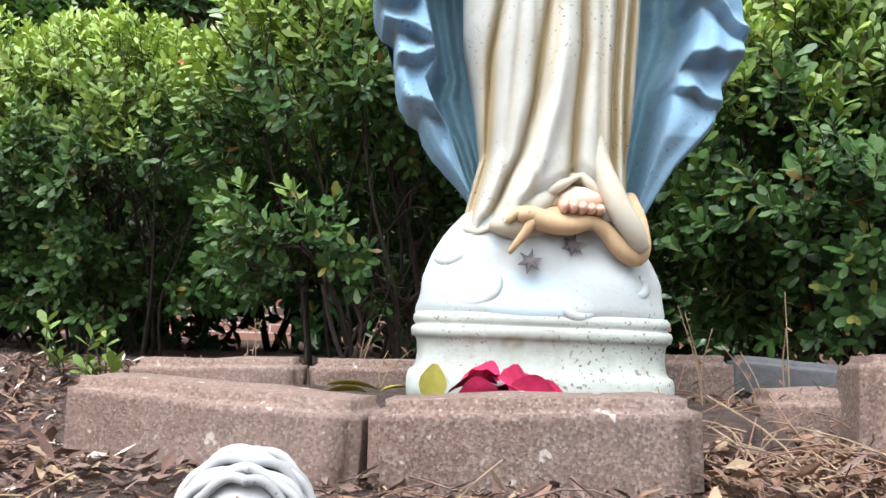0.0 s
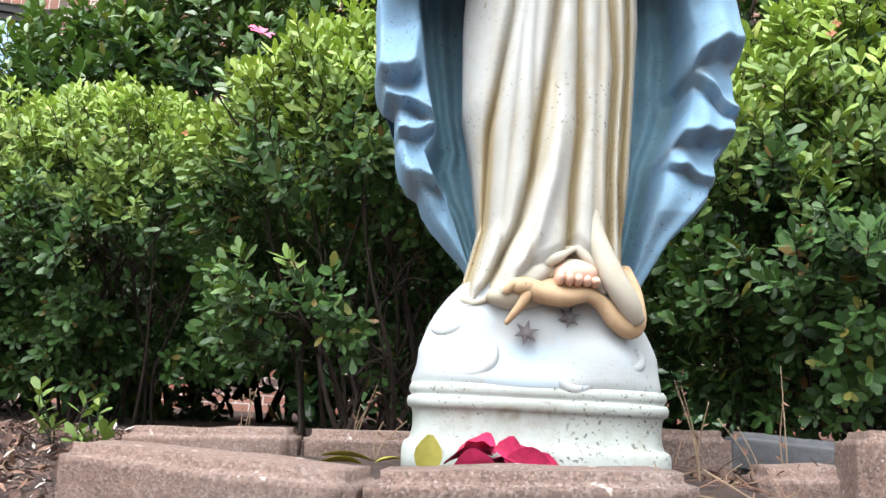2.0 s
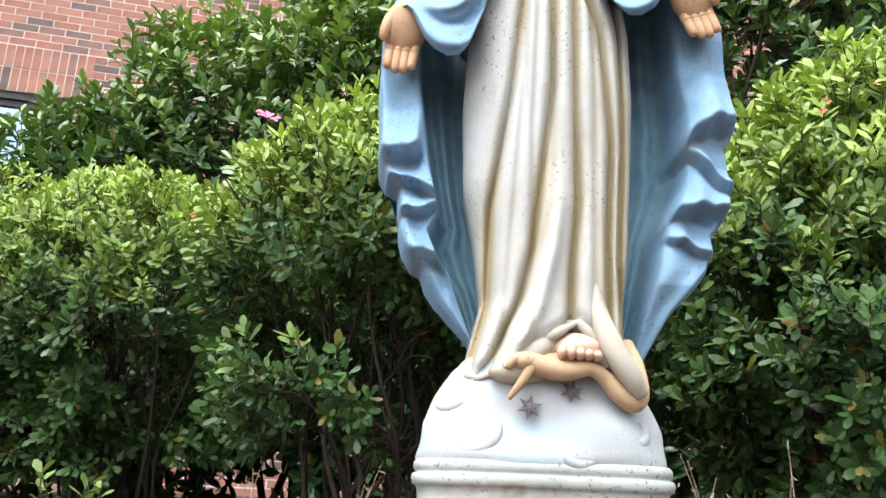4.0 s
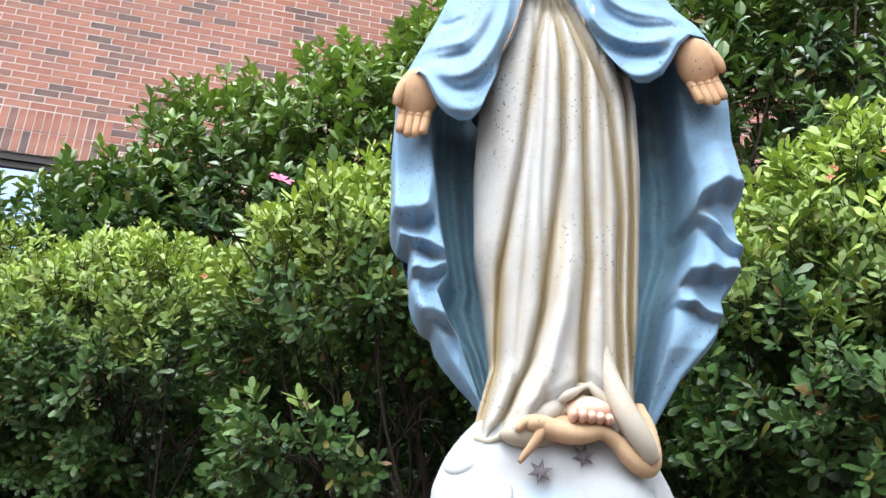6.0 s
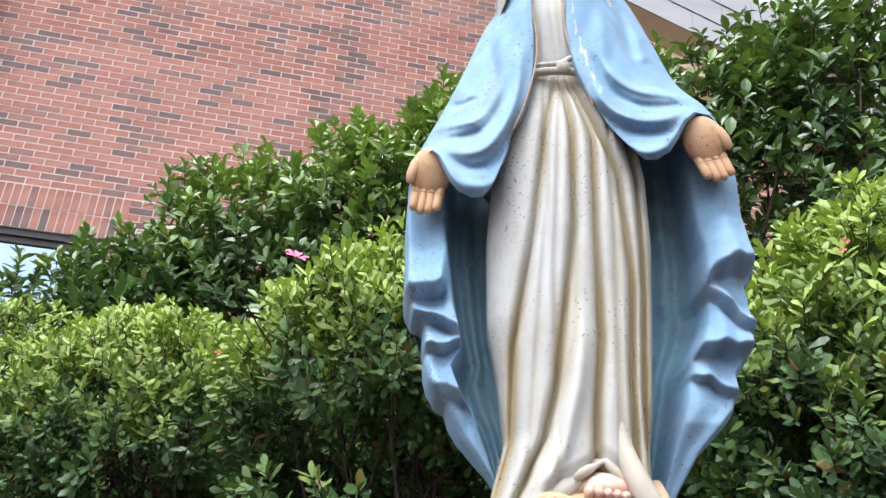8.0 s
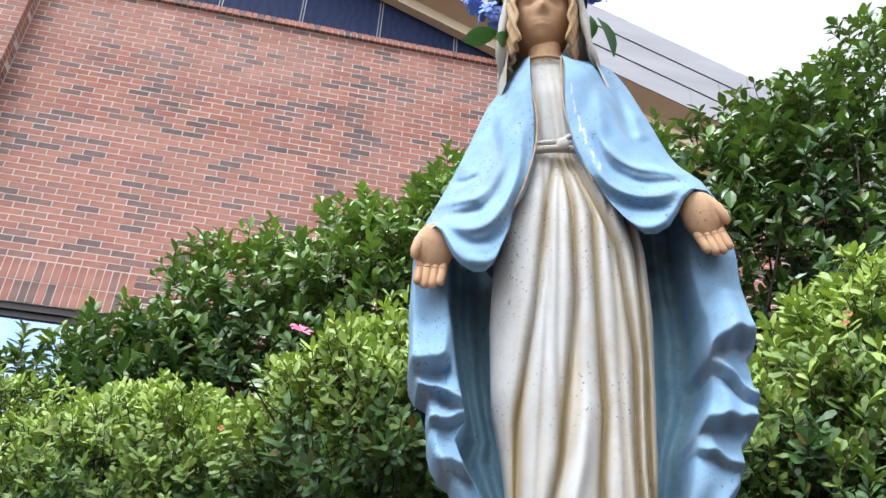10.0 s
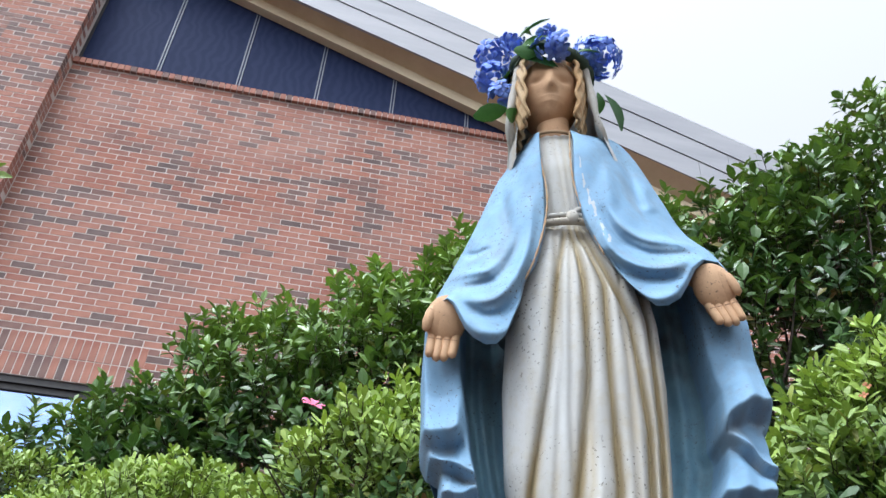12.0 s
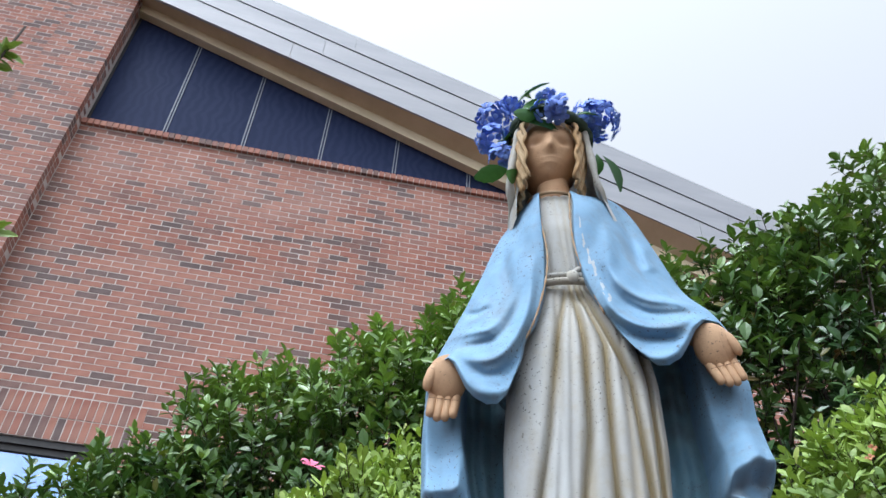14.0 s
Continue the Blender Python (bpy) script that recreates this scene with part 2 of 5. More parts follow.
M_RIBBON = plain_material("lilac_ribbon", (0.45, 0.44, 0.66), (0.55, 0.54, 0.74), 20, 0.4)
M_VINE = plain_material("dark_green_vine", (0.012, 0.030, 0.014), (0.03, 0.06, 0.025), 60, 0.7)


def soil_material():
    m, nt, b = material("mulch_soil")
    co = coords(nt)
    t1 = ramp(nt, noise_tex(nt, 45, 6, 0.75, co), [(0.3, (0.026, 0.016, 0.014)), (0.5, (0.062, 0.039, 0.033)), (0.72, (0.140, 0.092, 0.078))])
    t2 = ramp(nt, noise_tex(nt, 2.5, 4, 0.6, co), [(0.35, (0.6, 0.56, 0.54)), (0.65, WHITE)])
    nt.links.new(blend(nt, 0.6, t1, t2, 'MULTIPLY'), b.inputs["Base Color"])
    b.inputs["Roughness"].default_value = 0.95
    bump(nt, b, noise_tex(nt, 60, 6, 0.75, co), 1.0, 0.012)
    return m


M_SOIL = soil_material()


# ---- mesh helpers ----
def link_mesh(name, verts, faces, mats, parent=None, label="", index=None, attrs=None, smooth=True):
    me = bpy.data.meshes.new(name)
    me.from_pydata([tuple(v) for v in verts] if not isinstance(verts, np.ndarray) else verts.tolist(), [], faces if isinstance(faces, list) else faces.tolist())
    for m in mats if isinstance(mats, (list, tuple)) else [mats]:
        me.materials.append(m)
    if index is not None:
        me.polygons.foreach_set("material_index", np.asarray(index, dtype=np.int32))
    for key, values in (attrs or {}).items():
        a = me.attributes.new(key, 'FLOAT', 'POINT')
        a.data.foreach_set("value", np.asarray(values, dtype=np.float32))
    if smooth:
        me.polygons.foreach_set("use_smooth", np.ones(len(me.polygons), dtype=bool))
    me.update()
    ob = new(name, me)
    if parent is not None:
        ob.parent = parent
    if label:
        ob["label"] = label
    return ob


def part(name, bm, mat, parent, label="", smooth=False):
    me = bpy.data.meshes.new(name)
    bm.to_mesh(me)
    bm.free()
    me.materials.append(mat)
    if smooth:
        me.polygons.foreach_set("use_smooth", np.ones(len(me.polygons), dtype=bool))
    ob = new(name, me)
    if parent is not None:
        ob.parent = parent
    if label:
        ob["label"] = label
    return ob


def box_bm(x0, x1, y0, y1, z0, z1, bevel=0.0):
    bm = bmesh.new()
    bmesh.ops.create_cube(bm, size=1.0, matrix=Matrix.Translation(((x0 + x1) / 2, (y0 + y1) / 2, (z0 + z1) / 2)) @ Matrix.Diagonal((x1 - x0, y1 - y0, z1 - z0, 1)))
    if bevel:
        bmesh.ops.bevel(bm, geom=bm.edges[:], offset=bevel, segments=2, affect='EDGES')
    return bm


def prism_bm(outline, y0, y1):
    """A board: an outline in x and z, from y0 to y1."""
    bm = bmesh.new()
    a = [bm.verts.new((x, y0, z)) for x, z in outline]
    b = [bm.verts.new((x, y1, z)) for x, z in outline]
    bm.faces.new(a)
    bm.faces.new(b[::-1])
    n = len(a)
    for i in range(n):
        bm.faces.new((a[i], b[i], b[(i + 1) % n], a[(i + 1) % n]))
    bmesh.ops.recalc_face_normals(bm, faces=bm.faces[:])
    return bm


def tube_arrays(points, radii, sides=8):
    pts = [Vector(p) for p in points]
    verts, faces = [], []
    side = Vector((0.13, 0.9, 0.4)).normalized()
    for i, p in enumerate(pts):
        d = (pts[min(i + 1, len(pts) - 1)] - pts[max(i - 1, 0)]).normalized()
        u = d.cross(side)
        if u.length < 1e-3:
            u = d.cross(Vector((1, 0, 0)))
        u.normalize()
        v = d.cross(u)
        for k in range(sides):
            a = 2 * math.pi * k / sides
            verts.append(p + (u * math.cos(a) + v * math.sin(a)) * radii[i])
    for i in range(len(pts) - 1):
        for k in range(sides):
            k2 = (k + 1) % sides
            faces.append((i * sides + k, i * sides + k2, (i + 1) * sides + k2, (i + 1) * sides + k))
    faces.append(tuple(range(sides))[::-1])
    faces.append(tuple((len(pts) - 1) * sides + k for k in range(sides)))
    return verts, faces


def smooth_line(points, n):
    """Catmull-Rom through the points."""
    p = [Vector(q) for q in points]
    p = [2 * p[0] - p[1]] + p + [2 * p[-1] - p[-2]]
    out = []
    for j in range(n):
        t = j / (n - 1) * (len(p) - 3)
        i = min(int(t), len(p) - 4)
        t -= i
        a, b, c, d = p[i:i + 4]
        out.append(0.5 * (2 * b + (c - a) * t + (2 * a - 5 * b + 4 * c - d) * t * t + (3 * b - a - 3 * c + d) * t ** 3))
    return out


class Joined:
    """Collects pieces of ONE mesh."""

    def __init__(self):
        self.v, self.f, self.m, self.s = [], [], [], []

    def add(self, verts, faces, mat, stain_shade=None):
        o = len(self.v)
        self.v += [tuple(p) for p in verts]
        self.f += [tuple(i + o for i in f) for f in faces]
        self.m += [mat] * len(faces) if isinstance(mat, int) else list(mat)
        self.s += [0.0] * len(verts) if stain_shade is None else list(stain_shade)

    def sheet(self, nu, nv, fn, mat, around=False):
        """A grid of points fn(u, v) -> (x, y, z, stain)."""
        pts = [fn(i / (nu if around else nu - 1), j / (nv - 1)) for j in range(nv) for i in range(nu)]
        faces = []
        for j in range(nv - 1):
            for i in range(nu if around else nu - 1):
                i2 = (i + 1) % nu
                faces.append((j * nu + i, j * nu + i2, (j + 1) * nu + i2, (j + 1) * nu + i))
        self.add([p[:3] for p in pts], faces, mat, [p[3] if len(p) > 3 else 0.0 for p in pts])

    def tube(self, points, radii, mat, sides=10, stain_shade=None):
        v, f = tube_arrays(points, radii, sides)
        self.add(v, f, mat, None if stain_shade is None else [stain_shade] * len(v))

    def ball(self, c, r, mat, turn=None, nu=18, nv=12, stain_shade=0.0):
        turn = turn or Matrix.Identity(3)
        c = Vector(c)

        def fn(u, v):
            a, b = 2 * math.pi * u, math.pi * (v - 0.5) * 0.998
            p = turn @ Vector((r[0] * math.cos(a) * math.cos(b), r[1] * math.sin(a) * math.cos(b), r[2] * math.sin(b))) + c
            return p.x, p.y, p.z, stain_shade
        self.sheet(nu, nv, fn, mat, True)


def curve(zs, xs):
    return lambda z: float(np.interp(z, zs, xs))


# ---- the statue ----
def relief(x, z, strokes):
    """Height of modelled folds at the points x, z: each stroke is a line, its height and its width."""
    out = np.zeros(len(x))
    for line, height, width in strokes:
        p = np.array([(q.x, q.z) for q in smooth_line([(a, 0, b) for a, b in line], 14)])
        best, along = np.full(len(x), 9.0), np.zeros(len(x))
        for k, (a, b) in enumerate(zip(p[:-1], p[1:])):
            d = b - a
            t = np.clip(((x - a[0]) * d[0] + (z - a[1]) * d[1]) / (d @ d), 0, 1)
            r = np.hypot(x - a[0] - t * d[0], z - a[1] - t * d[1])
            along = np.where(r < best, (k + t) / 13, along)
            best = np.minimum(best, r)
        out += height * np.exp(-(best / width) ** 2) * np.clip(np.minimum(along, 1 - along) / 0.22, 0, 1)
    return out


def build_statue():
    J = Joined()
    BLUE, LINING, ROBE, WHITEM, SKIN, FOOT, HAIR, TAN, STAR, PLINTH = range(10)

    # plinth: rounded block with a concave middle between two mouldings
    prof_z = [0.0, 0.004, 0.022, 0.028, 0.031, 0.036, 0.046, 0.058, 0.062, 0.064, 0.070, 0.074, 0.0755, 0.080, 0.085, 0.088, 0.0885]
    prof_x = [0.144, 0.148, 0.148, 0.146, 0.141, 0.139, 0.1375, 0.1385, 0.140, 0.144, 0.1455, 0.144, 0.1405, 0.1435, 0.143, 0.140, 0.10]

    def plinth(u, v):
        k = v * (len(prof_z) - 1)
        i = min(int(k), len(prof_z) - 2)
        z = prof_z[i] + (prof_z[i + 1] - prof_z[i]) * (k - i)
        r = prof_x[i] + (prof_x[i + 1] - prof_x[i]) * (k - i)
        a = 2 * math.pi * u
        c, s = math.cos(a), math.sin(a)
        q = (abs(c) ** 4.5 + abs(s) ** 4.5) ** (-1 / 4.5)
        w = 0.0012 * noise.noise(Vector((c * 3, s * 3, z * 30)))
        dirt_shade = max(0.0, 0.6 * noise.noise(Vector((c * 6, s * 6, z * 40))) - 0.05)
        px = 0.925 * r * c * q
        grime = 0.9 * math.exp(-((px + 0.030) / 0.055) ** 2 - ((z - 0.060) / 0.008) ** 2) * max(0.0, 0.45 + 1.6 * noise.noise(Vector((px * 90, 7, z * 160)))) if s < 0 else 0.0
        grime += 0.5 * math.exp(-((z - 0.0305) / 0.003) ** 2) * max(0.0, 0.3 + noise.noise(Vector((c * 9, s * 9, 1))))
        return px + w, r * 0.70 * s * q + w, z, min(1.0, grime + 0.25 * dirt_shade)

    J.sheet(160, len(prof_z) * 2 - 1, plinth, PLINTH, True)

    # mound of cloud
    def mound(u, v):
        a = 2 * math.pi * u
        c, s = math.cos(a), math.sin(a)
        z = 0.0865 + 0.120 * v
        w = float(np.interp(v, [0, 0.05, 0.3, 0.55, 0.8, 0.92, 1], [0.131, 0.1325, 0.126, 0.111, 0.094, 0.083, 0.03]))
        d = float(np.interp(v, [0, 0.05, 0.3, 0.55, 0.8, 0.92, 1], [0.100, 0.102, 0.097, 0.090, 0.082, 0.074, 0.03]))
        q = (abs(c) ** 3 + abs(s) ** 3) ** (-1 / 3)
        n = noise.noise(Vector((c * 2.2, s * 2.2, v * 1.8 + 3))) * 0.008 * math.sin(math.pi * min(1, v * 1.1))
        swirl = 0.0035 * math.sin(5 * a + 6 * v) * math.sin(math.pi * v)
        blue = max(0.0, 1 - ((w * c * q + 0.02) / 0.05) ** 2 - ((z - 0.105) / 0.03) ** 2) * 0.95 if s < 0 else 0.0
        return (w + n + swirl) * c * q, (d + n + swirl) * s * q, z, blue + 0.12 * max(0, n / 0.008)

    J.sheet(96, 30, mound, WHITEM, True)
    # rolled curls of the cloud
    for cx, cz, r0, turn in ((0.088, 0.122, 0.025, 1), (-0.080, 0.116, 0.034, -1), (0.035, 0.100, 0.024, 1), (-0.10, 0.150, 0.02, -1)):
        pts, rad = [], []
        for k in range(30):
            t = k / 29
            a = turn * (t * 4.6) + (2.6 if turn > 0 else 0.5)
            r = r0 * (1 - 0.72 * t)
            x, z = cx + r * math.cos(a), cz + 0.8 * r * math.sin(a)
            side = float(np.interp(z, [0.0865, 0.12, 0.15, 0.18], [0.139, 0.130, 0.112, 0.094]))
            deep = float(np.interp(z, [0.0865, 0.12, 0.15, 0.18], [0.101, 0.097, 0.090, 0.082]))
            y = -deep * max(0.0, 1 - abs(x / side) ** 3) ** (1 / 3)
            pts.append((x, y + 0.0055, z))
            rad.append(0.0085 * (1 - 0.45 * t) * min(1, 0.2 + t * 4))
        J.tube(pts, rad, WHITEM)
    # robe
    r_z = [0.16, 0.20, 0.255, 0.32, 0.39, 0.50, 0.59, 0.65, 0.70, 0.735, 0.78, 0.85, 0.90, 0.935, 0.955]
    r_l = curve(r_z, [-0.092, -0.081, -0.068, -0.076, -0.090, -0.094, -0.090, -0.086, -0.076, -0.068, -0.070, -0.070, -0.062, -0.050, -0.035])
    r_r = curve(r_z, [0.098, 0.091, 0.090, 0.096, 0.100, 0.106, 0.104, 0.095, 0.078, 0.062, 0.060, 0.050, 0.038, 0.022, 0.004])
    r_b = curve(r_z, [0.092, 0.084, 0.078, 0.076, 0.077, 0.080, 0.078, 0.074, 0.066, 0.058, 0.060, 0.058, 0.046, 0.036, 0.030])
    hem = curve([-0.095, -0.08, -0.068, -0.037, -0.007, 0.018, 0.030, 0.042, 0.059, 0.08, 0.1], [0.168, 0.170, 0.164, 0.178, 0.200, 0.216, 0.224, 0.212, 0.188, 0.178, 0.160])
    valleys = [curve([0.16, 0.25, 0.356, 0.495, 0.625, 0.725, 0.735, 0.95], [-0.086, -0.062, -0.061, -0.040, -0.027, -0.012, -0.03, -0.036]),
               curve([0.16, 0.193, 0.25, 0.31, 0.358, 0.43, 0.497, 0.626, 0.73, 0.95], [-0.070, -0.054, -0.029, -0.015, -0.010, -0.002, 0.006, 0.008, -0.004, -0.025]),
               curve([0.16, 0.23, 0.29, 0.36, 0.497, 0.627, 0.73, 0.95], [0.018, 0.023, 0.026, 0.033, 0.031, 0.033, 0.003, -0.012]),
               curve([0.16, 0.21, 0.317, 0.43, 0.577, 0.73, 0.95], [0.070, 0.066, 0.066, 0.072, 0.062, 0.010, 0.0]),
               curve([0.16, 0.30, 0.43, 0.58, 0.66, 0.73], [0.090, 0.081, 0.088, 0.086, 0.072, 0.016])]
    creases = [curve([0.16, 0.21, 0.29, 0.36, 0.45], [-0.05, -0.036, -0.012, 0.004, 0.006]), curve([0.3, 0.45, 0.6, 0.73], [0.052, 0.054, 0.050, 0.006]),
               curve([0.45, 0.6, 0.73], [-0.016, -0.010, -0.006]), curve([0.16, 0.3, 0.5], [0.046, 0.05, 0.053]), curve([0.2, 0.35, 0.5], [-0.046, -0.036, -0.026])]

    leg_fold = curve([0.17, 0.204, 0.237, 0.30, 0.36], [-0.045, -0.028, -0.012, 0.004, 0.010])

    def robe(u, v):
        a = 2 * math.pi * u
        c, s = math.cos(a), math.sin(a)
        x_guess = 0.006 + 0.09 * c
        z0 = hem(x_guess) if s < 0 else 0.17
        z = z0 + (0.955 - z0) * v
        l, r, b = r_l(z), r_r(z), r_b(z)
        q = (abs(c) ** 2.4 + abs(s) ** 2.4) ** (-1 / 2.4)
        x = (l + r) / 2 + (r - l) / 2 * c * q
        y = b * s * q
        st = 0.0
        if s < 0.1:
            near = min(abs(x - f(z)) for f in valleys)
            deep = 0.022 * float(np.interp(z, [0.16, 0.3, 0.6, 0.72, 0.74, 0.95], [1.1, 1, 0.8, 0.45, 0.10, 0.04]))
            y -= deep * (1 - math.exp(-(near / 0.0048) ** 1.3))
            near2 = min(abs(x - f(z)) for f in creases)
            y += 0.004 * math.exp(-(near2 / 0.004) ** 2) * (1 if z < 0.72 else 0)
            y += 0.002 * noise.noise(Vector((x * 40, 0, z * 12)))
            if z < 0.40:
                y -= 0.011 * math.exp(-((x - leg_fold(z)) / 0.009) ** 2) * min(1.0, (0.40 - z) / 0.08)
            patch = 0.5 + 0.9 * noise.noise(Vector((x * 14, 2, z * 5)))
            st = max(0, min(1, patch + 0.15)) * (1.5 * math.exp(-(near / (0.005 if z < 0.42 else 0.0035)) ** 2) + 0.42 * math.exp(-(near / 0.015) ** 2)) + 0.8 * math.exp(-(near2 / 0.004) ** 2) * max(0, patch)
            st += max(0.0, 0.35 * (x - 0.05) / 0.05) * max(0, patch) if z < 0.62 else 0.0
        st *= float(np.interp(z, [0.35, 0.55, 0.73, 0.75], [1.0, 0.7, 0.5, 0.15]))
        # a thin fold-over at the hem
        if v < 0.02:
            y += 0.006 if s < 0 else 0.0
        return x, y, z, min(1.0, st)

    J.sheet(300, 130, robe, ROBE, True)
    # rolled hem and the folds over the instep
    edge = []
    for x in np.linspace(-0.086, 0.094, 44):
        t = min(0.999, abs((x - 0.004) / 0.094))
        edge.append((x, -(0.088 + 0.010) * (1 - t ** 2.4) ** (1 / 2.4) - 0.004 * math.sin(x * 160), hem(x) + 0.004))
    J.tube(edge, [0.0042 + 0.0012 * math.sin(k * 0.9) for k in range(44)], ROBE, 8, 0.45)
    for a, b, r in (((-0.045, -0.094, 0.176), (0.010, -0.086, 0.216), 0.011), ((-0.020, -0.092, 0.190), (0.016, -0.076, 0.232), 0.010), ((0.060, -0.090, 0.182), (0.040, -0.080, 0.225), 0.010)):
        J.tube(smooth_line([a, ((a[0] + b[0]) / 2, (a[1] + b[1]) / 2 - 0.006, (a[2] + b[2]) / 2 - 0.004), b], 12), [r * (0.7 + 0.3 * math.sin(math.pi * k / 11)) for k in range(12)], ROBE, 10, 0.3)
    # belt with a knot, edge braids of the opening
    belt = [(x, -0.060 - 0.016 * math.cos((x + 0.008) * 24), 0.733 + 0.30 * (x + 0.005) ** 1 * 0.1) for x in np.linspace(-0.05, 0.042, 14)]
    J.tube(belt, [0.0055] * 14, ROBE, stain_shade=0.5)
    J.tube([(x, y - 0.001, z + 0.010) for x, y, z in belt], [0.004] * 14, ROBE, stain_shade=0.2)
    J.ball((-0.002, -0.078, 0.738), (0.009, 0.007, 0.011), ROBE, stain_shade=0.4)
    J.tube(smooth_line([(-0.002, -0.078, 0.742), (0.008, -0.079, 0.752), (0.016, -0.076, 0.748)], 8), [0.004] * 8, ROBE, stain_shade=0.3)

    # lower mantle, one sheet a side: rolled outer edge with overhanging ruffles, then the lining back to the robe
    def mantle_side(sign, zs, xs, strip, inner, lips):
        out, stp, inn = curve(zs, xs), curve(*strip), curve(*inner)
        z_low, z_high = zs[0], zs[-1]

        def ruffle(x, z):
            """Overhanging lips: a bulge above each line and a hollow under it. Gives the push and the shade painted
            into the hollow.
            """
            push, dirt_shade = 0.0, 0.0
            for line, amp, up in lips:
                lx, lz = [p[0] for p in line], [p[1] for p in line]
                win = max(0.0, min(1.0, (x - lx[0] + 0.004) / 0.008)) * max(0.0, min(1.0, (lx[-1] + 0.003 - x) / 0.008))
                if win <= 0:
                    continue
                zz = float(np.interp(x, lx, lz)) + 0.0015 * math.sin(x * 260 + amp * 900)
                t = (z - zz) / up
                if t >= 1:
                    continue
                if t > 0.12:
                    h = ((1 - t) / 0.88) ** 1.25
                elif t > -0.16:
                    q = (t + 0.16) / 0.28
                    h = -0.62 + 1.62 * q * q * (3 - 2 * q)
                else:
                    h = -0.62 * math.exp((t + 0.16) * 2.4)
                push += win * amp * h
                # patchy shade just below the lip, put into the colour
                dirt_shade = max(dirt_shade, win * math.exp(-((t + 0.12) / 0.22) ** 2) * max(0.0, 0.35 + 0.8 * noise.noise(Vector((x * 60, 3, z * 60)))))
            return push, dirt_shade

        def surface(u, v):
            z = z_low + (z_high - z_low) * v
            xo, xm, xi = out(z), stp(z), inn(z)
            fall = min(1.0, v * 5)
            if u < 0.55:
                s = u / 0.55
                x = xo + (xm - xo) * s
                rise, drop = min(1.0, (s + 0.03) / 0.22), min(1.0, max(0.0, (1.02 - s) / 0.09))
                roll = math.sin(math.pi / 2 * rise) * math.sin(math.pi / 2 * drop) * (0.90 + 0.10 * math.sin(math.pi * s))
                y = 0.028 - (0.032 + fall * float(np.interp(z, [0.2, 0.35, 0.46, 0.56], [0.034, 0.046, 0.048, 0.040]))) * roll
                push, dirt_shade = ruffle(x, z)
                y -= push * math.sin(math.pi * (0.12 + 0.76 * s)) ** 0.35
                y += (0.004 * math.sin(8 * s + 10 * z + sign) + 0.003 * noise.noise(Vector((x * 30, sign, z * 30)))) * fall
                st = dirt_shade + 0.25 * max(0, noise.noise(Vector((x * 20, 1, z * 20))))
            else:
                s = (u - 0.55) / 0.45
                x = xm + (xi - xm) * s
                y = 0.024 + 0.014 * math.sin(math.pi * s) - 0.007 * math.sin(s * 15 + 5 * z) * (1 - 0.5 * s)
                # shade beside the robe and below the cape, painted into the lining
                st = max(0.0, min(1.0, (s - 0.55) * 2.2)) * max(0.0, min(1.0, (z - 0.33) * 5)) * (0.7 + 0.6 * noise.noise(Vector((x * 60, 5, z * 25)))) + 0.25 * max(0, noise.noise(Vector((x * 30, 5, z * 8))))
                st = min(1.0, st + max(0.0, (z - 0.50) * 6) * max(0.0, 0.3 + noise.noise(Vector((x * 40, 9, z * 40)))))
            return x, y, z, st

        nu, nv = 72, 230
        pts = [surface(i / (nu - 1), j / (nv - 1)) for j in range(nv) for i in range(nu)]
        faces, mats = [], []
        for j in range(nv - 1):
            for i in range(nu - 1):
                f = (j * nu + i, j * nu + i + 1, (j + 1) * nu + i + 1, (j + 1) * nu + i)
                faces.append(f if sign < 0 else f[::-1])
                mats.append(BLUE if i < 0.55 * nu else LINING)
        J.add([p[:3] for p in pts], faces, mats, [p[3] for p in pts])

    mantle_side(-1, [0.195, 0.205, 0.22, 0.24, 0.26, 0.278, 0.296, 0.302, 0.318, 0.335, 0.392, 0.398, 0.415, 0.45, 0.52, 0.60, 0.65],
                [-0.071, -0.073, -0.080, -0.099, -0.120, -0.132, -0.138, -0.150, -0.160, -0.165, -0.170, -0.184, -0.193, -0.194, -0.199, -0.199, -0.172],
                ([0.195, 0.210, 0.287, 0.306, 0.337, 0.364, 0.373, 0.434, 0.485, 0.522, 0.65], [-0.066, -0.072, -0.102, -0.116, -0.128, -0.116, -0.119, -0.131, -0.138, -0.144, -0.146]),
                ([0.195, 0.25, 0.32, 0.4, 0.5, 0.65], [-0.055, -0.05, -0.06, -0.075, -0.08, -0.07]),
                [([(-0.205, 0.424), (-0.194, 0.421), (-0.164, 0.420), (-0.140, 0.431)], 0.021, 0.060), ([(-0.180, 0.396), (-0.167, 0.393), (-0.140, 0.389), (-0.119, 0.373)], 0.017, 0.030),
                 ([(-0.175, 0.362), (-0.165, 0.359), (-0.147, 0.352), (-0.116, 0.366)], 0.017, 0.026), ([(-0.155, 0.307), (-0.140, 0.305), (-0.118, 0.305), (-0.104, 0.289)], 0.019, 0.048)])
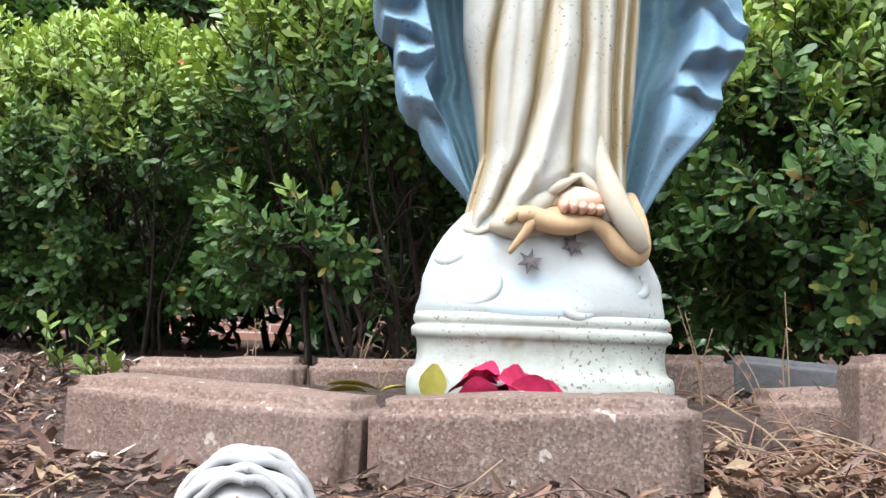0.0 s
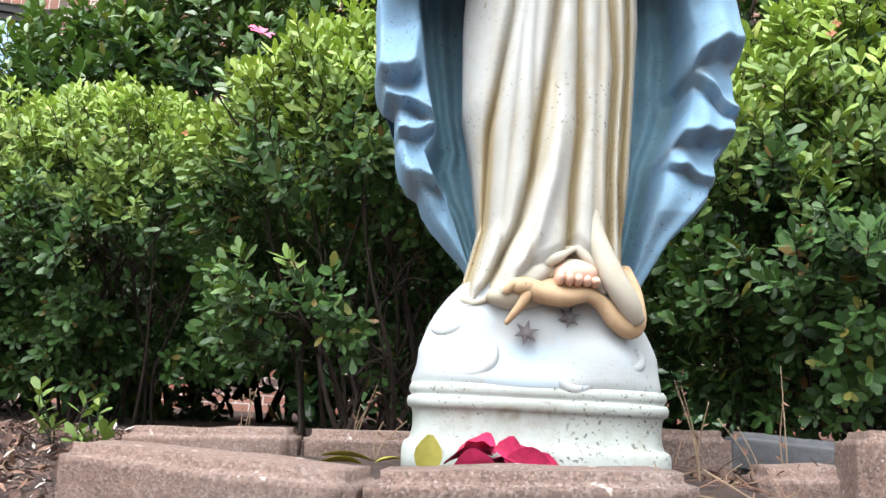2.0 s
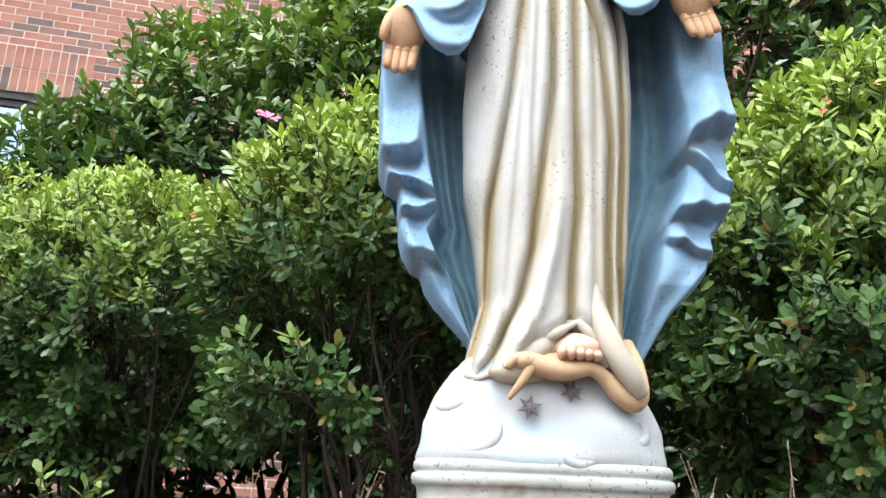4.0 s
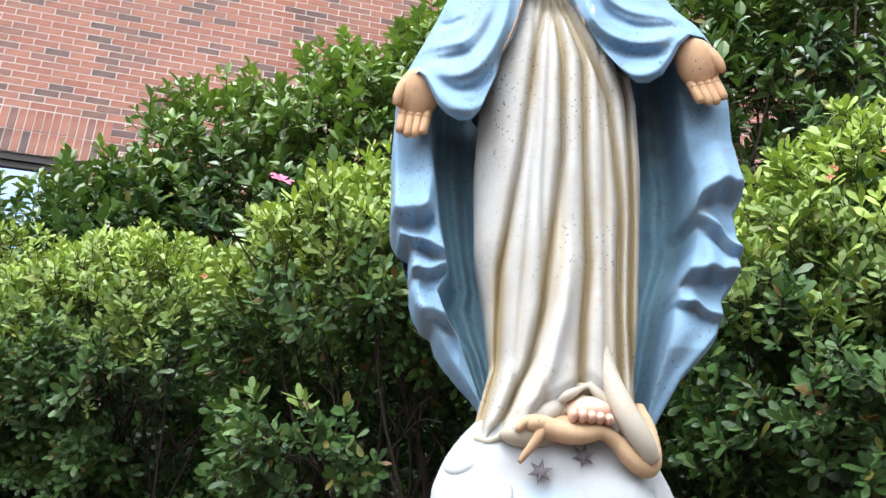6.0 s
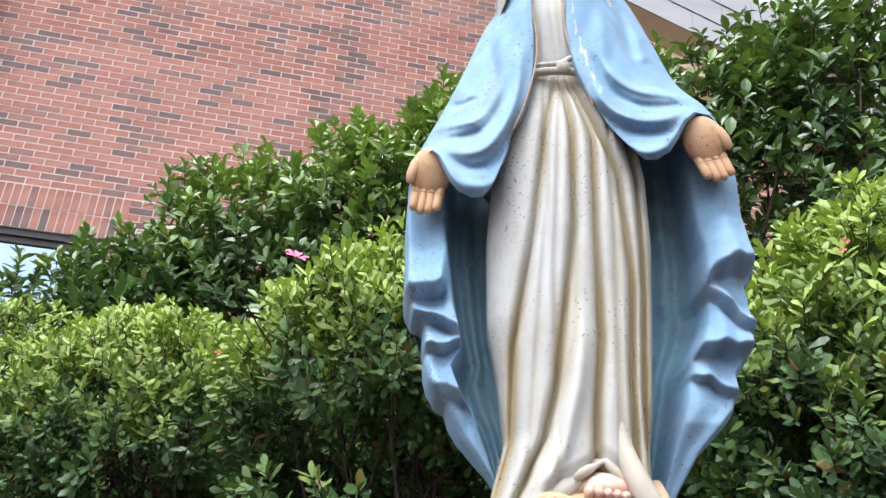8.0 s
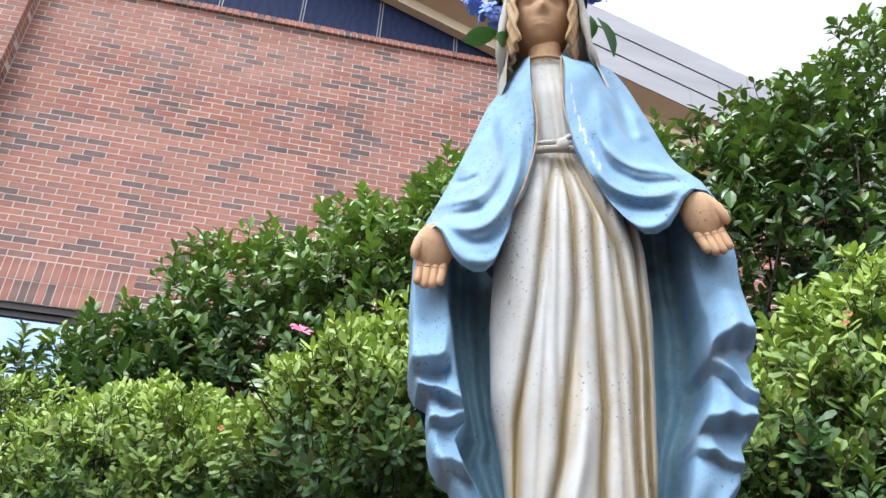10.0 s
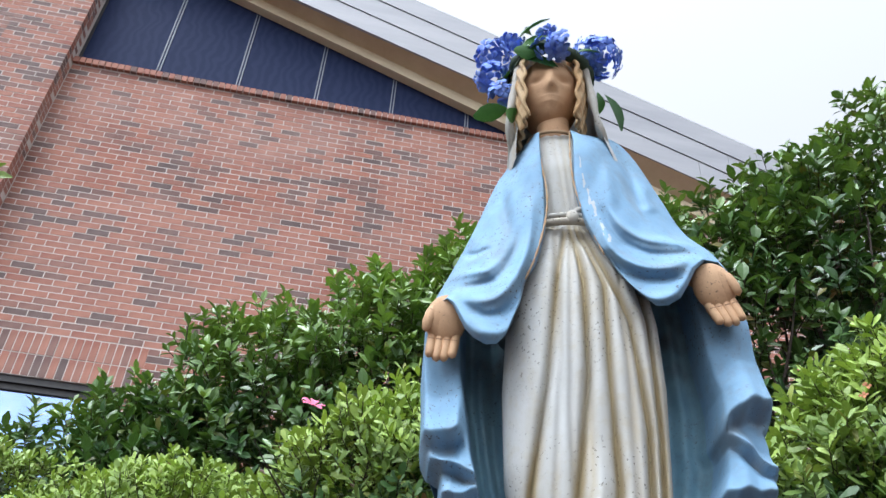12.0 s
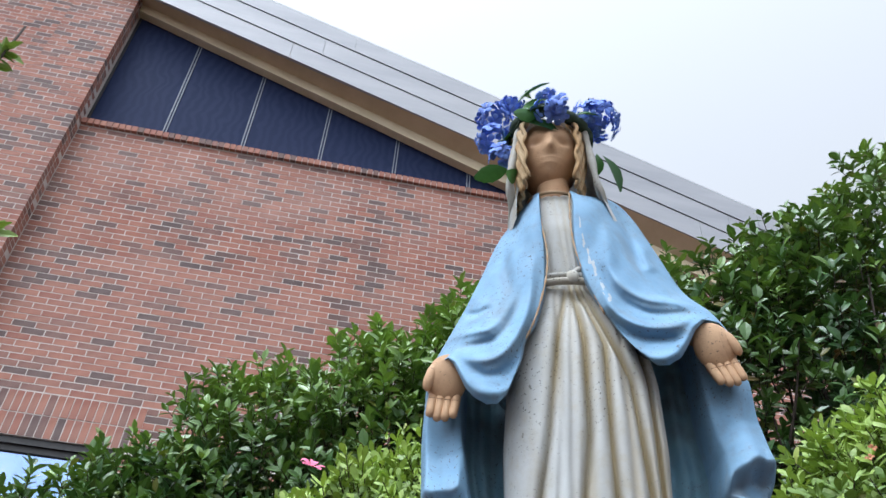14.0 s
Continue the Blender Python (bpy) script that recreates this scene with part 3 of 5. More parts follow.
    mantle_side(1, [0.18, 0.19, 0.22, 0.256, 0.283, 0.303, 0.322, 0.345, 0.353, 0.375, 0.40, 0.452, 0.460, 0.475, 0.50, 0.606, 0.676, 0.70],
                [0.106, 0.110, 0.127, 0.148, 0.174, 0.191, 0.196, 0.198, 0.205, 0.217, 0.221, 0.219, 0.226, 0.231, 0.230, 0.230, 0.198, 0.180],
                ([0.18, 0.194, 0.261, 0.336, 0.355, 0.399, 0.433, 0.449, 0.498, 0.55, 0.70], [0.098, 0.100, 0.117, 0.135, 0.138, 0.158, 0.166, 0.160, 0.164, 0.158, 0.150]),
                ([0.18, 0.3, 0.5, 0.70], [0.085, 0.078, 0.09, 0.08]),
                [([(0.158, 0.450), (0.179, 0.465), (0.202, 0.474), (0.235, 0.475)], 0.022, 0.070), ([(0.160, 0.445), (0.176, 0.433), (0.196, 0.405), (0.225, 0.384)], 0.017, 0.026),
                 ([(0.134, 0.348), (0.144, 0.364), (0.171, 0.368), (0.215, 0.367)], 0.021, 0.046), ([(0.134, 0.337), (0.159, 0.331), (0.180, 0.318), (0.200, 0.316)], 0.012, 0.022)])

    # back of the mantle, closing the figure behind
    zs = [0.18, 0.22, 0.26, 0.30, 0.35, 0.42, 0.52, 0.62, 0.70, 0.76, 0.82, 0.88, 0.93, 0.97, 1.0]
    bl = curve(zs, [-0.066, -0.078, -0.118, -0.136, -0.162, -0.188, -0.194, -0.180, -0.152, -0.144, -0.119, -0.098, -0.082, -0.060, -0.045])
    br = curve(zs, [0.102, 0.125, 0.148, 0.188, 0.198, 0.217, 0.224, 0.216, 0.180, 0.150, 0.150, 0.130, 0.103, 0.060, 0.02])

    def back(u, v):
        z = 0.18 + 0.82 * v
        l, r = bl(z), br(z)
        a = math.pi * u
        y = 0.020 + (0.085 + 0.006 * math.sin(14 * a)) * math.sin(a) ** 0.7
        return (l + r) / 2 - (r - l) / 2 * math.cos(a), y, z, 0.1

    J.sheet(48, 50, back, BLUE)

    # the cape over shoulders and arms: from the opening's edge out to the arm's outline, folds falling to the cuff
    def cape(sign, edge, outer, hem_line, strokes, seed):
        """Outlines lie in one upright plane before the breast and are carried from the low viewpoint's side onto the body."""
        e_pts, o_pts = smooth_line([(x, 0, z) for x, z in edge], 60), smooth_line([(x, 0, z) for x, z in outer], 60)
        nu, nv = 84, 120
        u, v = [g.ravel() for g in np.meshgrid(np.linspace(0, 1, nu), np.linspace(0, 1, nv))]
        row = np.linspace(0, 1, 60)
        ex, ez = np.interp(v, row, [p.x for p in e_pts]), np.interp(v, row, [p.z for p in e_pts])
        ox, oz = np.interp(v, row, [p.x for p in o_pts]), np.interp(v, row, [p.z for p in o_pts])
        x, z = ex + (ox - ex) * u, ez + (oz - ez) * u
        z += np.interp(u, *hem_line) * np.clip((v - 0.5) / 0.5, 0, 1) ** 1.7
        y_edge = np.interp(v, [0, 0.2, 0.45, 0.7, 1], [-0.052, -0.078, -0.086, -0.098, -0.100])
        y_out = np.interp(v, [0, 0.3, 0.7, 1], [0.005, 0.004, -0.024, -0.052])
        y = y_edge + (y_out - y_edge) * u ** 2.4 - 0.018 * np.sin(math.pi * u) * v
        y -= relief(x, z, strokes)
        y += 0.0015 * np.sin(x * 130 + seed) * np.sin(z * 70)
        y += 0.010 * np.clip((0.04 - u) / 0.04, 0, 1) + 0.016 * np.clip((v - 0.965) / 0.035, 0, 1) ** 2
        k = (y + 0.935) / 0.855
        x, z = -0.104 + (x + 0.104) * k, 0.035 + (z - 0.035) * k
        # valleys of the folds darkened: their shade put into the colour
        fold_shade = np.clip(-relief(x, z, strokes) / 0.008, 0, 1)
        st = np.array([0.35 * max(0.0, noise.noise(Vector((a * 18, seed, b * 14)))) for a, b in zip(x, z)]) + 0.35 * fold_shade + np.where(u < 0.03, 0.5, 0.0)
        pts = np.stack([x, y, z], 1).tolist()
        faces, mats = [], []
        for j in range(nv - 1):
            for i in range(nu - 1):
                f = (j * nu + i, j * nu + i + 1, (j + 1) * nu + i + 1, (j + 1) * nu + i)
                faces.append(f if sign > 0 else f[::-1])
                a, b = i / (nu - 1), j / (nv - 1)
                flaked = sign > 0 and 0.20 < b < 0.62 and abs(a - 0.12 - 0.06 * math.sin(4 * b)) < 0.006 + 0.07 * noise.noise(Vector((a * 22, b * 26, 3)))
                mats.append(WHITEM if flaked else BLUE)
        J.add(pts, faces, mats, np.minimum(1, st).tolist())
        # underside of the sleeve, back to the body, its shade put in as one dark tone
        edge_row = pts[-nu:]
        rows = []
        for q in range(6):
            t = q / 5
            rows += [(p[0] * (1 - 0.25 * t), p[1] + (0.02 - p[1]) * t, p[2] + 0.020 * math.sin(math.pi * t) + 0.055 * t) for p in edge_row]
        faces = [(q * nu + i, q * nu + i + 1, (q + 1) * nu + i + 1, (q + 1) * nu + i) for q in range(5) for i in range(nu - 1)]
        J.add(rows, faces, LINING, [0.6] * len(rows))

    cape(-1, [(-0.045, 0.899), (-0.043, 0.859), (-0.038, 0.781), (-0.039, 0.717), (-0.052, 0.656), (-0.066, 0.621), (-0.073, 0.578), (-0.084, 0.537)],
         [(-0.056, 0.891), (-0.080, 0.844), (-0.106, 0.794), (-0.129, 0.727), (-0.152, 0.665), (-0.181, 0.596), (-0.194, 0.553)],
         ([0, 0.06, 0.16, 0.28, 0.42, 0.52, 0.60, 0.67, 0.75, 0.90, 1], [0.034, 0.012, -0.003, -0.006, 0.001, 0.012, 0.029, 0.044, 0.050, 0.033, 0.0]),
         [([(-0.090, 0.800), (-0.095, 0.757), (-0.089, 0.709), (-0.099, 0.666), (-0.112, 0.640)], -0.011, 0.008), ([(-0.150, 0.668), (-0.128, 0.672), (-0.110, 0.684)], -0.008, 0.005),
          ([(-0.173, 0.627), (-0.141, 0.639), (-0.111, 0.649), (-0.094, 0.678), (-0.085, 0.728)], 0.008, 0.0055), ([(-0.163, 0.616), (-0.126, 0.623), (-0.101, 0.637), (-0.082, 0.673), (-0.073, 0.722)], -0.009, 0.006),
          ([(-0.156, 0.605), (-0.121, 0.598), (-0.094, 0.612), (-0.073, 0.650), (-0.060, 0.704), (-0.058, 0.780)], 0.009, 0.007), ([(-0.146, 0.594), (-0.116, 0.577), (-0.089, 0.588), (-0.069, 0.627), (-0.054, 0.679)], -0.008, 0.006),
          ([(-0.143, 0.576), (-0.116, 0.553), (-0.089, 0.557), (-0.073, 0.589), (-0.059, 0.633)], 0.007, 0.008), ([(-0.118, 0.760), (-0.122, 0.715), (-0.142, 0.675)], 0.006, 0.012)], 0.4)
    cape(1, [(0.000, 0.904), (0.003, 0.878), (0.001, 0.803), (0.009, 0.743), (0.023, 0.699), (0.038, 0.667), (0.057, 0.625), (0.077, 0.598)],
         [(0.017, 0.894), (0.059, 0.883), (0.087, 0.846), (0.115, 0.778), (0.141, 0.714), (0.174, 0.679), (0.195, 0.640)],
         ([0, 0.06, 0.16, 0.28, 0.42, 0.52, 0.62, 0.74, 0.90, 1], [0.026, 0.008, -0.008, -0.012, -0.006, 0.010, 0.029, 0.038, 0.026, 0.0]),
         [([(0.066, 0.860), (0.079, 0.818), (0.087, 0.771), (0.098, 0.751)], -0.012, 0.008), ([(0.100, 0.800), (0.098, 0.770), (0.110, 0.745)], 0.007, 0.008), ([(0.050, 0.850), (0.050, 0.800), (0.060, 0.750)], 0.005, 0.009),
          ([(0.043, 0.776), (0.061, 0.725), (0.092, 0.701), (0.130, 0.696), (0.157, 0.691)], 0.009, 0.0065), ([(0.037, 0.760), (0.055, 0.706), (0.090, 0.680), (0.127, 0.678), (0.160, 0.682)], -0.008, 0.006),
          ([(0.033, 0.743), (0.048, 0.682), (0.083, 0.657), (0.120, 0.657), (0.147, 0.670)], 0.010, 0.007), ([(0.037, 0.688), (0.055, 0.656), (0.086, 0.637), (0.118, 0.638), (0.140, 0.649)], -0.009, 0.006),
          ([(0.045, 0.655), (0.056, 0.632), (0.083, 0.611), (0.112, 0.611), (0.135, 0.634)], 0.007, 0.008)], 1.7)
    # braided edges of the opening
    for edge in ([(-0.045, -0.046, 0.930), (-0.042, -0.072, 0.842), (-0.036, -0.080, 0.782), (-0.039, -0.086, 0.728), (-0.053, -0.094, 0.662), (-0.067, -0.096, 0.622)],
                 [(0.004, -0.046, 0.934), (0.000, -0.072, 0.846), (0.004, -0.080, 0.786), (0.018, -0.086, 0.722), (0.034, -0.094, 0.664)]):
        J.tube(smooth_line(edge, 40), [0.0013 + 0.0005 * math.sin(k * 1.9) for k in range(40)], TAN, 6, 0.5)

    # open palms below the cuffs
    def palm(c, tilt, mirror):
        turn = Euler((radians(14), 0, radians(0))).to_matrix() @ Euler((0, radians(tilt), 0)).to_matrix()
        c = Vector(c)

        def at(x, y, z):
            return c + turn @ Vector((x * mirror, y, z))
        J.ball(c, (0.0265, 0.012, 0.033), SKIN, turn, 24, 18)
        J.tube([at(-0.004, 0.046, 0.040), at(-0.003, 0.030, 0.030), at(-0.002, 0.014, 0.018), at(0, 0.003, 0.006)], [0.017, 0.0175, 0.019, 0.017], SKIN, 14)
        J.ball(at(0.0100, -0.001, -0.001), (0.015, 0.0110, 0.028), SKIN, turn)
        for k, ln in enumerate((0.025, 0.030, 0.031, 0.027)):
            x = -0.0148 + 0.0096 * k
            J.tube([at(x, 0.002, -0.016), at(x, -0.003, -0.028), at(x * 0.99, -0.009, -0.028 - ln * 0.45), at(x * 0.97, -0.014, -0.028 - ln * 0.82), at(x * 0.96, -0.0145, -0.028 - ln * 0.94), at(x * 0.96, -0.014, -0.028 - ln)],
                   [0.0060, 0.0062, 0.0060, 0.0056, 0.0042, 0.001], SKIN, 10)
            for q in (0.02, 0.48):
                J.tube([at(x - 0.0035, -0.0095 - 0.006 * q, -0.028 - ln * q), at(x + 0.0035, -0.0095 - 0.006 * q, -0.028 - ln * q)], [0.0006, 0.0006], SKIN, 5, 1.0)
        J.tube([at(0.012, 0.002, 0.018), at(0.0185, -0.004, 0.006), at(0.0215, -0.009, -0.007), at(0.0220, -0.012, -0.018), at(0.0215, -0.013, -0.022)], [0.007, 0.0078, 0.0070, 0.0054, 0.001], SKIN, 10)

    palm((-0.166, -0.066, 0.578), 5, -1)
    palm((0.173, -0.068, 0.635), -16, 1)

    # neck, plain head, hair, veil
    J.tube([(-0.016, 0.0, 0.925), (-0.017, -0.012, 0.955), (-0.019, -0.014, 0.985), (-0.020, -0.010, 1.02)], [0.038, 0.027, 0.0255, 0.026], SKIN, 20)
    hc = Vector((-0.024, -0.012, 1.040))

    def head(u, v):
        a, b = 2 * math.pi * u, math.pi * (v - 0.5) * 0.998
        c, s = math.cos(a), math.sin(a)
        taper = 1.0 if b > -0.1 else 1 - 0.24 * ((-b - 0.1) / 1.4) ** 1.2
        x, y, z = 0.0515 * c * math.cos(b) * taper, 0.056 * s * math.cos(b), 0.078 * math.sin(b)
        if s < 0:
            nose = math.exp(-(x / 0.0075) ** 2) * float(np.interp(z, [-0.037, -0.030, -0.025, 0.006, 0.018], [0, 0.5, 1, 0.25, 0]))
            y -= 0.012 * nose
            y += 0.009 * (math.exp(-((abs(x) - 0.021) / 0.010) ** 2 - ((z + 0.005) / 0.008) ** 2))
            y -= 0.0045 * math.exp(-(x / 0.016) ** 2 - ((z + 0.046) / 0.007) ** 2)
            y += 0.0035 * math.exp(-(x / 0.016) ** 2 - ((z + 0.0455) / 0.0016) ** 2)
            y -= 0.004 * math.exp(-(x / 0.014) ** 2 - ((z + 0.064) / 0.010) ** 2)
        return hc.x + x, hc.y + y, hc.z + z, 0.0

    J.sheet(84, 70, head, SKIN, True)
    ring = [(-0.018 + 0.040 * math.cos(a), -0.006 + 0.038 * math.sin(a), 0.946 + 0.010 * math.sin(a)) for a in np.linspace(0, 2 * math.pi, 40)]
    J.tube(ring, [0.0028] * 40, TAN, 6, 0.5)
    rng = random.Random(5)
    for sgn in (-1, 1):
        for k in range(17):
            t = k / 16
            x0 = sgn * (0.020 + 0.032 * t)
            pts = []
            for j in range(22):
                q = j / 21
                z = 0.078 - 0.200 * q * (0.85 + 0.15 * t)
                spread = abs(x0) if q < 0.15 else abs(x0) * 0.55 + 0.0255 + 0.006 * math.sin(3 * q + t)
                if q < 0.15:
                    spread = abs(x0) + (abs(x0) * 0.55 + 0.0255 - abs(x0)) * q / 0.15
                wav = (0.0022 + 0.0012 * q) * math.sin(q * 24 + k * 1.3)
                y = -0.040 + 0.050 * t - 0.014 * q - 0.012 * math.sin(math.pi * q)
                pts.append((hc.x + sgn * (spread + wav), hc.y + y, hc.z + z))
            J.tube(pts, [0.0040 * (1 - 0.35 * j / 21) for j in range(22)], HAIR, 6, rng.random() * 0.7)

    def veil(u, v):
        a = radians(-122 + 244 * u)
        z = 0.880 + 0.267 * v
        w = float(np.interp(z, [0.88, 0.925, 0.95, 0.98, 1.03, 1.08, 1.12, 1.147], [0.104, 0.088, 0.078, 0.071, 0.067, 0.063, 0.050, 0.015]))
        d = float(np.interp(z, [0.88, 0.925, 0.98, 1.05, 1.12, 1.147], [0.080, 0.085, 0.075, 0.074, 0.060, 0.02]))
        k = 1 + 0.02 * math.sin(11 * a + 4 * v)
        if a < 0:
            w *= float(np.interp(z, [0.88, 0.96, 1.02], [0.66, 0.86, 1.0]))
        return hc.x + 0.006 + w * math.sin(a) * k, 0.0 + d * math.cos(a) * k, z, 0.25 * max(0, math.sin(9 * a))

    J.sheet(60, 30, veil, ROBE)
    # rolled front edges of the veil, running down over the shoulders
    for sgn in (-1, 1):
        line = [(hc.x + 0.004 + sgn * w, y, z) for w, y, z in ((0.048, -0.040, 1.105), (0.058, -0.042, 1.06), (0.063, -0.042, 1.01), (0.068, -0.040, 0.97), (0.078 if sgn > 0 else 0.066, -0.026, 0.940), (0.096 if sgn > 0 else 0.064, 0.004, 0.915), (0.110 if sgn > 0 else 0.070, 0.030, 0.875))]
        J.tube(smooth_line(line, 30), [0.0062 + 0.0012 * math.sin(q * 0.8) for q in range(24)] + [0.006, 0.006, 0.005, 0.005, 0.004, 0.003], ROBE, 10, 0.25)

    # serpent under the foot, the foot with its toes, two small stars
    body = smooth_line([(0.090, -0.040, 0.214), (0.095, -0.066, 0.190), (0.095, -0.082, 0.162), (0.086, -0.090, 0.149), (0.070, -0.094, 0.157), (0.056, -0.096, 0.171), (0.040, -0.100, 0.179),
                        (0.018, -0.104, 0.175), (-0.004, -0.104, 0.178), (-0.020, -0.104, 0.184)], 60)
    J.tube(body, [0.0092 - 0.0018 * math.sin(0.21 * q) for q in range(60)], TAN, 14, 0.25)
    # the lump of ground between serpent and foot
    J.ball((0.014, -0.090, 0.183), (0.042, 0.017, 0.013), TAN, stain_shade=0.45)
    J.ball((-0.030, -0.090, 0.174), (0.030, 0.014, 0.012), ROBE, stain_shade=0.6)
    J.ball((-0.022, -0.105, 0.184), (0.014, 0.010, 0.009), TAN)
    J.tube(smooth_line([(-0.024, -0.106, 0.187), (-0.034, -0.107, 0.185), (-0.043, -0.105, 0.176)], 10), [0.0065 - 0.0003 * q for q in range(9)] + [0.002], TAN, 9, 0.1)
    J.tube(smooth_line([(-0.018, -0.107, 0.178), (-0.025, -0.109, 0.166), (-0.034, -0.107, 0.154), (-0.040, -0.104, 0.146)], 10), [0.006 - 0.0004 * q for q in range(10)], TAN, 8, 0.5)
    J.tube(smooth_line([(0.044, -0.076, 0.310), (0.050, -0.088, 0.245), (0.064, -0.102, 0.200), (0.080, -0.104, 0.172), (0.091, -0.098, 0.154)], 20), [0.004 + 0.0085 * math.sin(math.pi * (0.02 + 0.85 * q / 19)) for q in range(20)], ROBE, 12, 0.5)
    J.ball((0.030, -0.080, 0.200), (0.027, 0.034, 0.016), FOOT)
    J.ball((0.026, -0.052, 0.212), (0.045, 0.030, 0.030), ROBE, stain_shade=0.6)
    for k in range(5):
        J.ball((0.012 + 0.0088 * k, -0.108 + 0.0014 * abs(k - 1), 0.1935 - 0.0006 * k), (0.0050, 0.012, 0.0075 - 0.0005 * k), FOOT)
    J.tube(smooth_line([(0.000, -0.090, 0.196), (0.020, -0.094, 0.209), (0.045, -0.092, 0.207), (0.056, -0.084, 0.196)], 16), [0.006] * 16, ROBE, 8, 0.7)
    J.tube(smooth_line([(0.004, -0.080, 0.214), (0.022, -0.084, 0.226), (0.040, -0.080, 0.220)], 12), [0.0055] * 12, ROBE, 8, 0.6)
    for sx, sz, sr in ((-0.019, 0.139, 0.0135), (0.024, 0.157, 0.0125)):
        y0 = -0.1005 if sz < 0.15 else -0.094
        vs = [(sx, y0 - 0.005, sz)]
        for k in range(12):
            a = math.pi * k / 6 + 0.3
            r = sr if k % 2 == 0 else sr * 0.42
            vs.append((sx + r * math.cos(a), y0 + 0.0015 + 0.3 * r * math.sin(a), sz + r * math.sin(a)))
        J.add(vs, [(0, 1 + k, 1 + (k + 1) % 12) for k in range(12)], STAR)

    ob = link_mesh("statue", J.v, J.f, [M_BLUE, M_LINING, M_ROBE, M_WHITE, M_SKIN, M_FOOT, M_HAIR, M_TAN, M_STAR, M_PLINTH], index=J.m, attrs={"stain_shade": J.s})
    ob.matrix_world = pose(0.104, 0.885, 0.088)
    return tagged(ob, "weathered painted garden statue, cream robe, blue mantle, white plinth", "statue")


statue = build_statue()


# ---- crown of silk flowers on the statue ----
def leaf_arrays(length, width, curl=0.25, n=4):
    """A pointed leaf along +x, folded along its rib."""
    v, f = [], []
    for i in range(n + 1):
        t = i / n
        w = width / 2 * math.sin(math.pi * min(1, 0.04 + 0.96 * t) ** 1.15) ** 0.75 if 0 < i < n else width * (0.03 if i == 0 else 0.10)
        x, z = length * t, -curl * length * t * t
        v += [(x, -w, z + w * 0.35), (x, 0, z), (x, w, z + w * 0.35)]
    for i in range(n):
        a = i * 3
        f += [(a, a + 1, a + 4, a + 3), (a + 1, a + 2, a + 5, a + 4)]
    return v, f


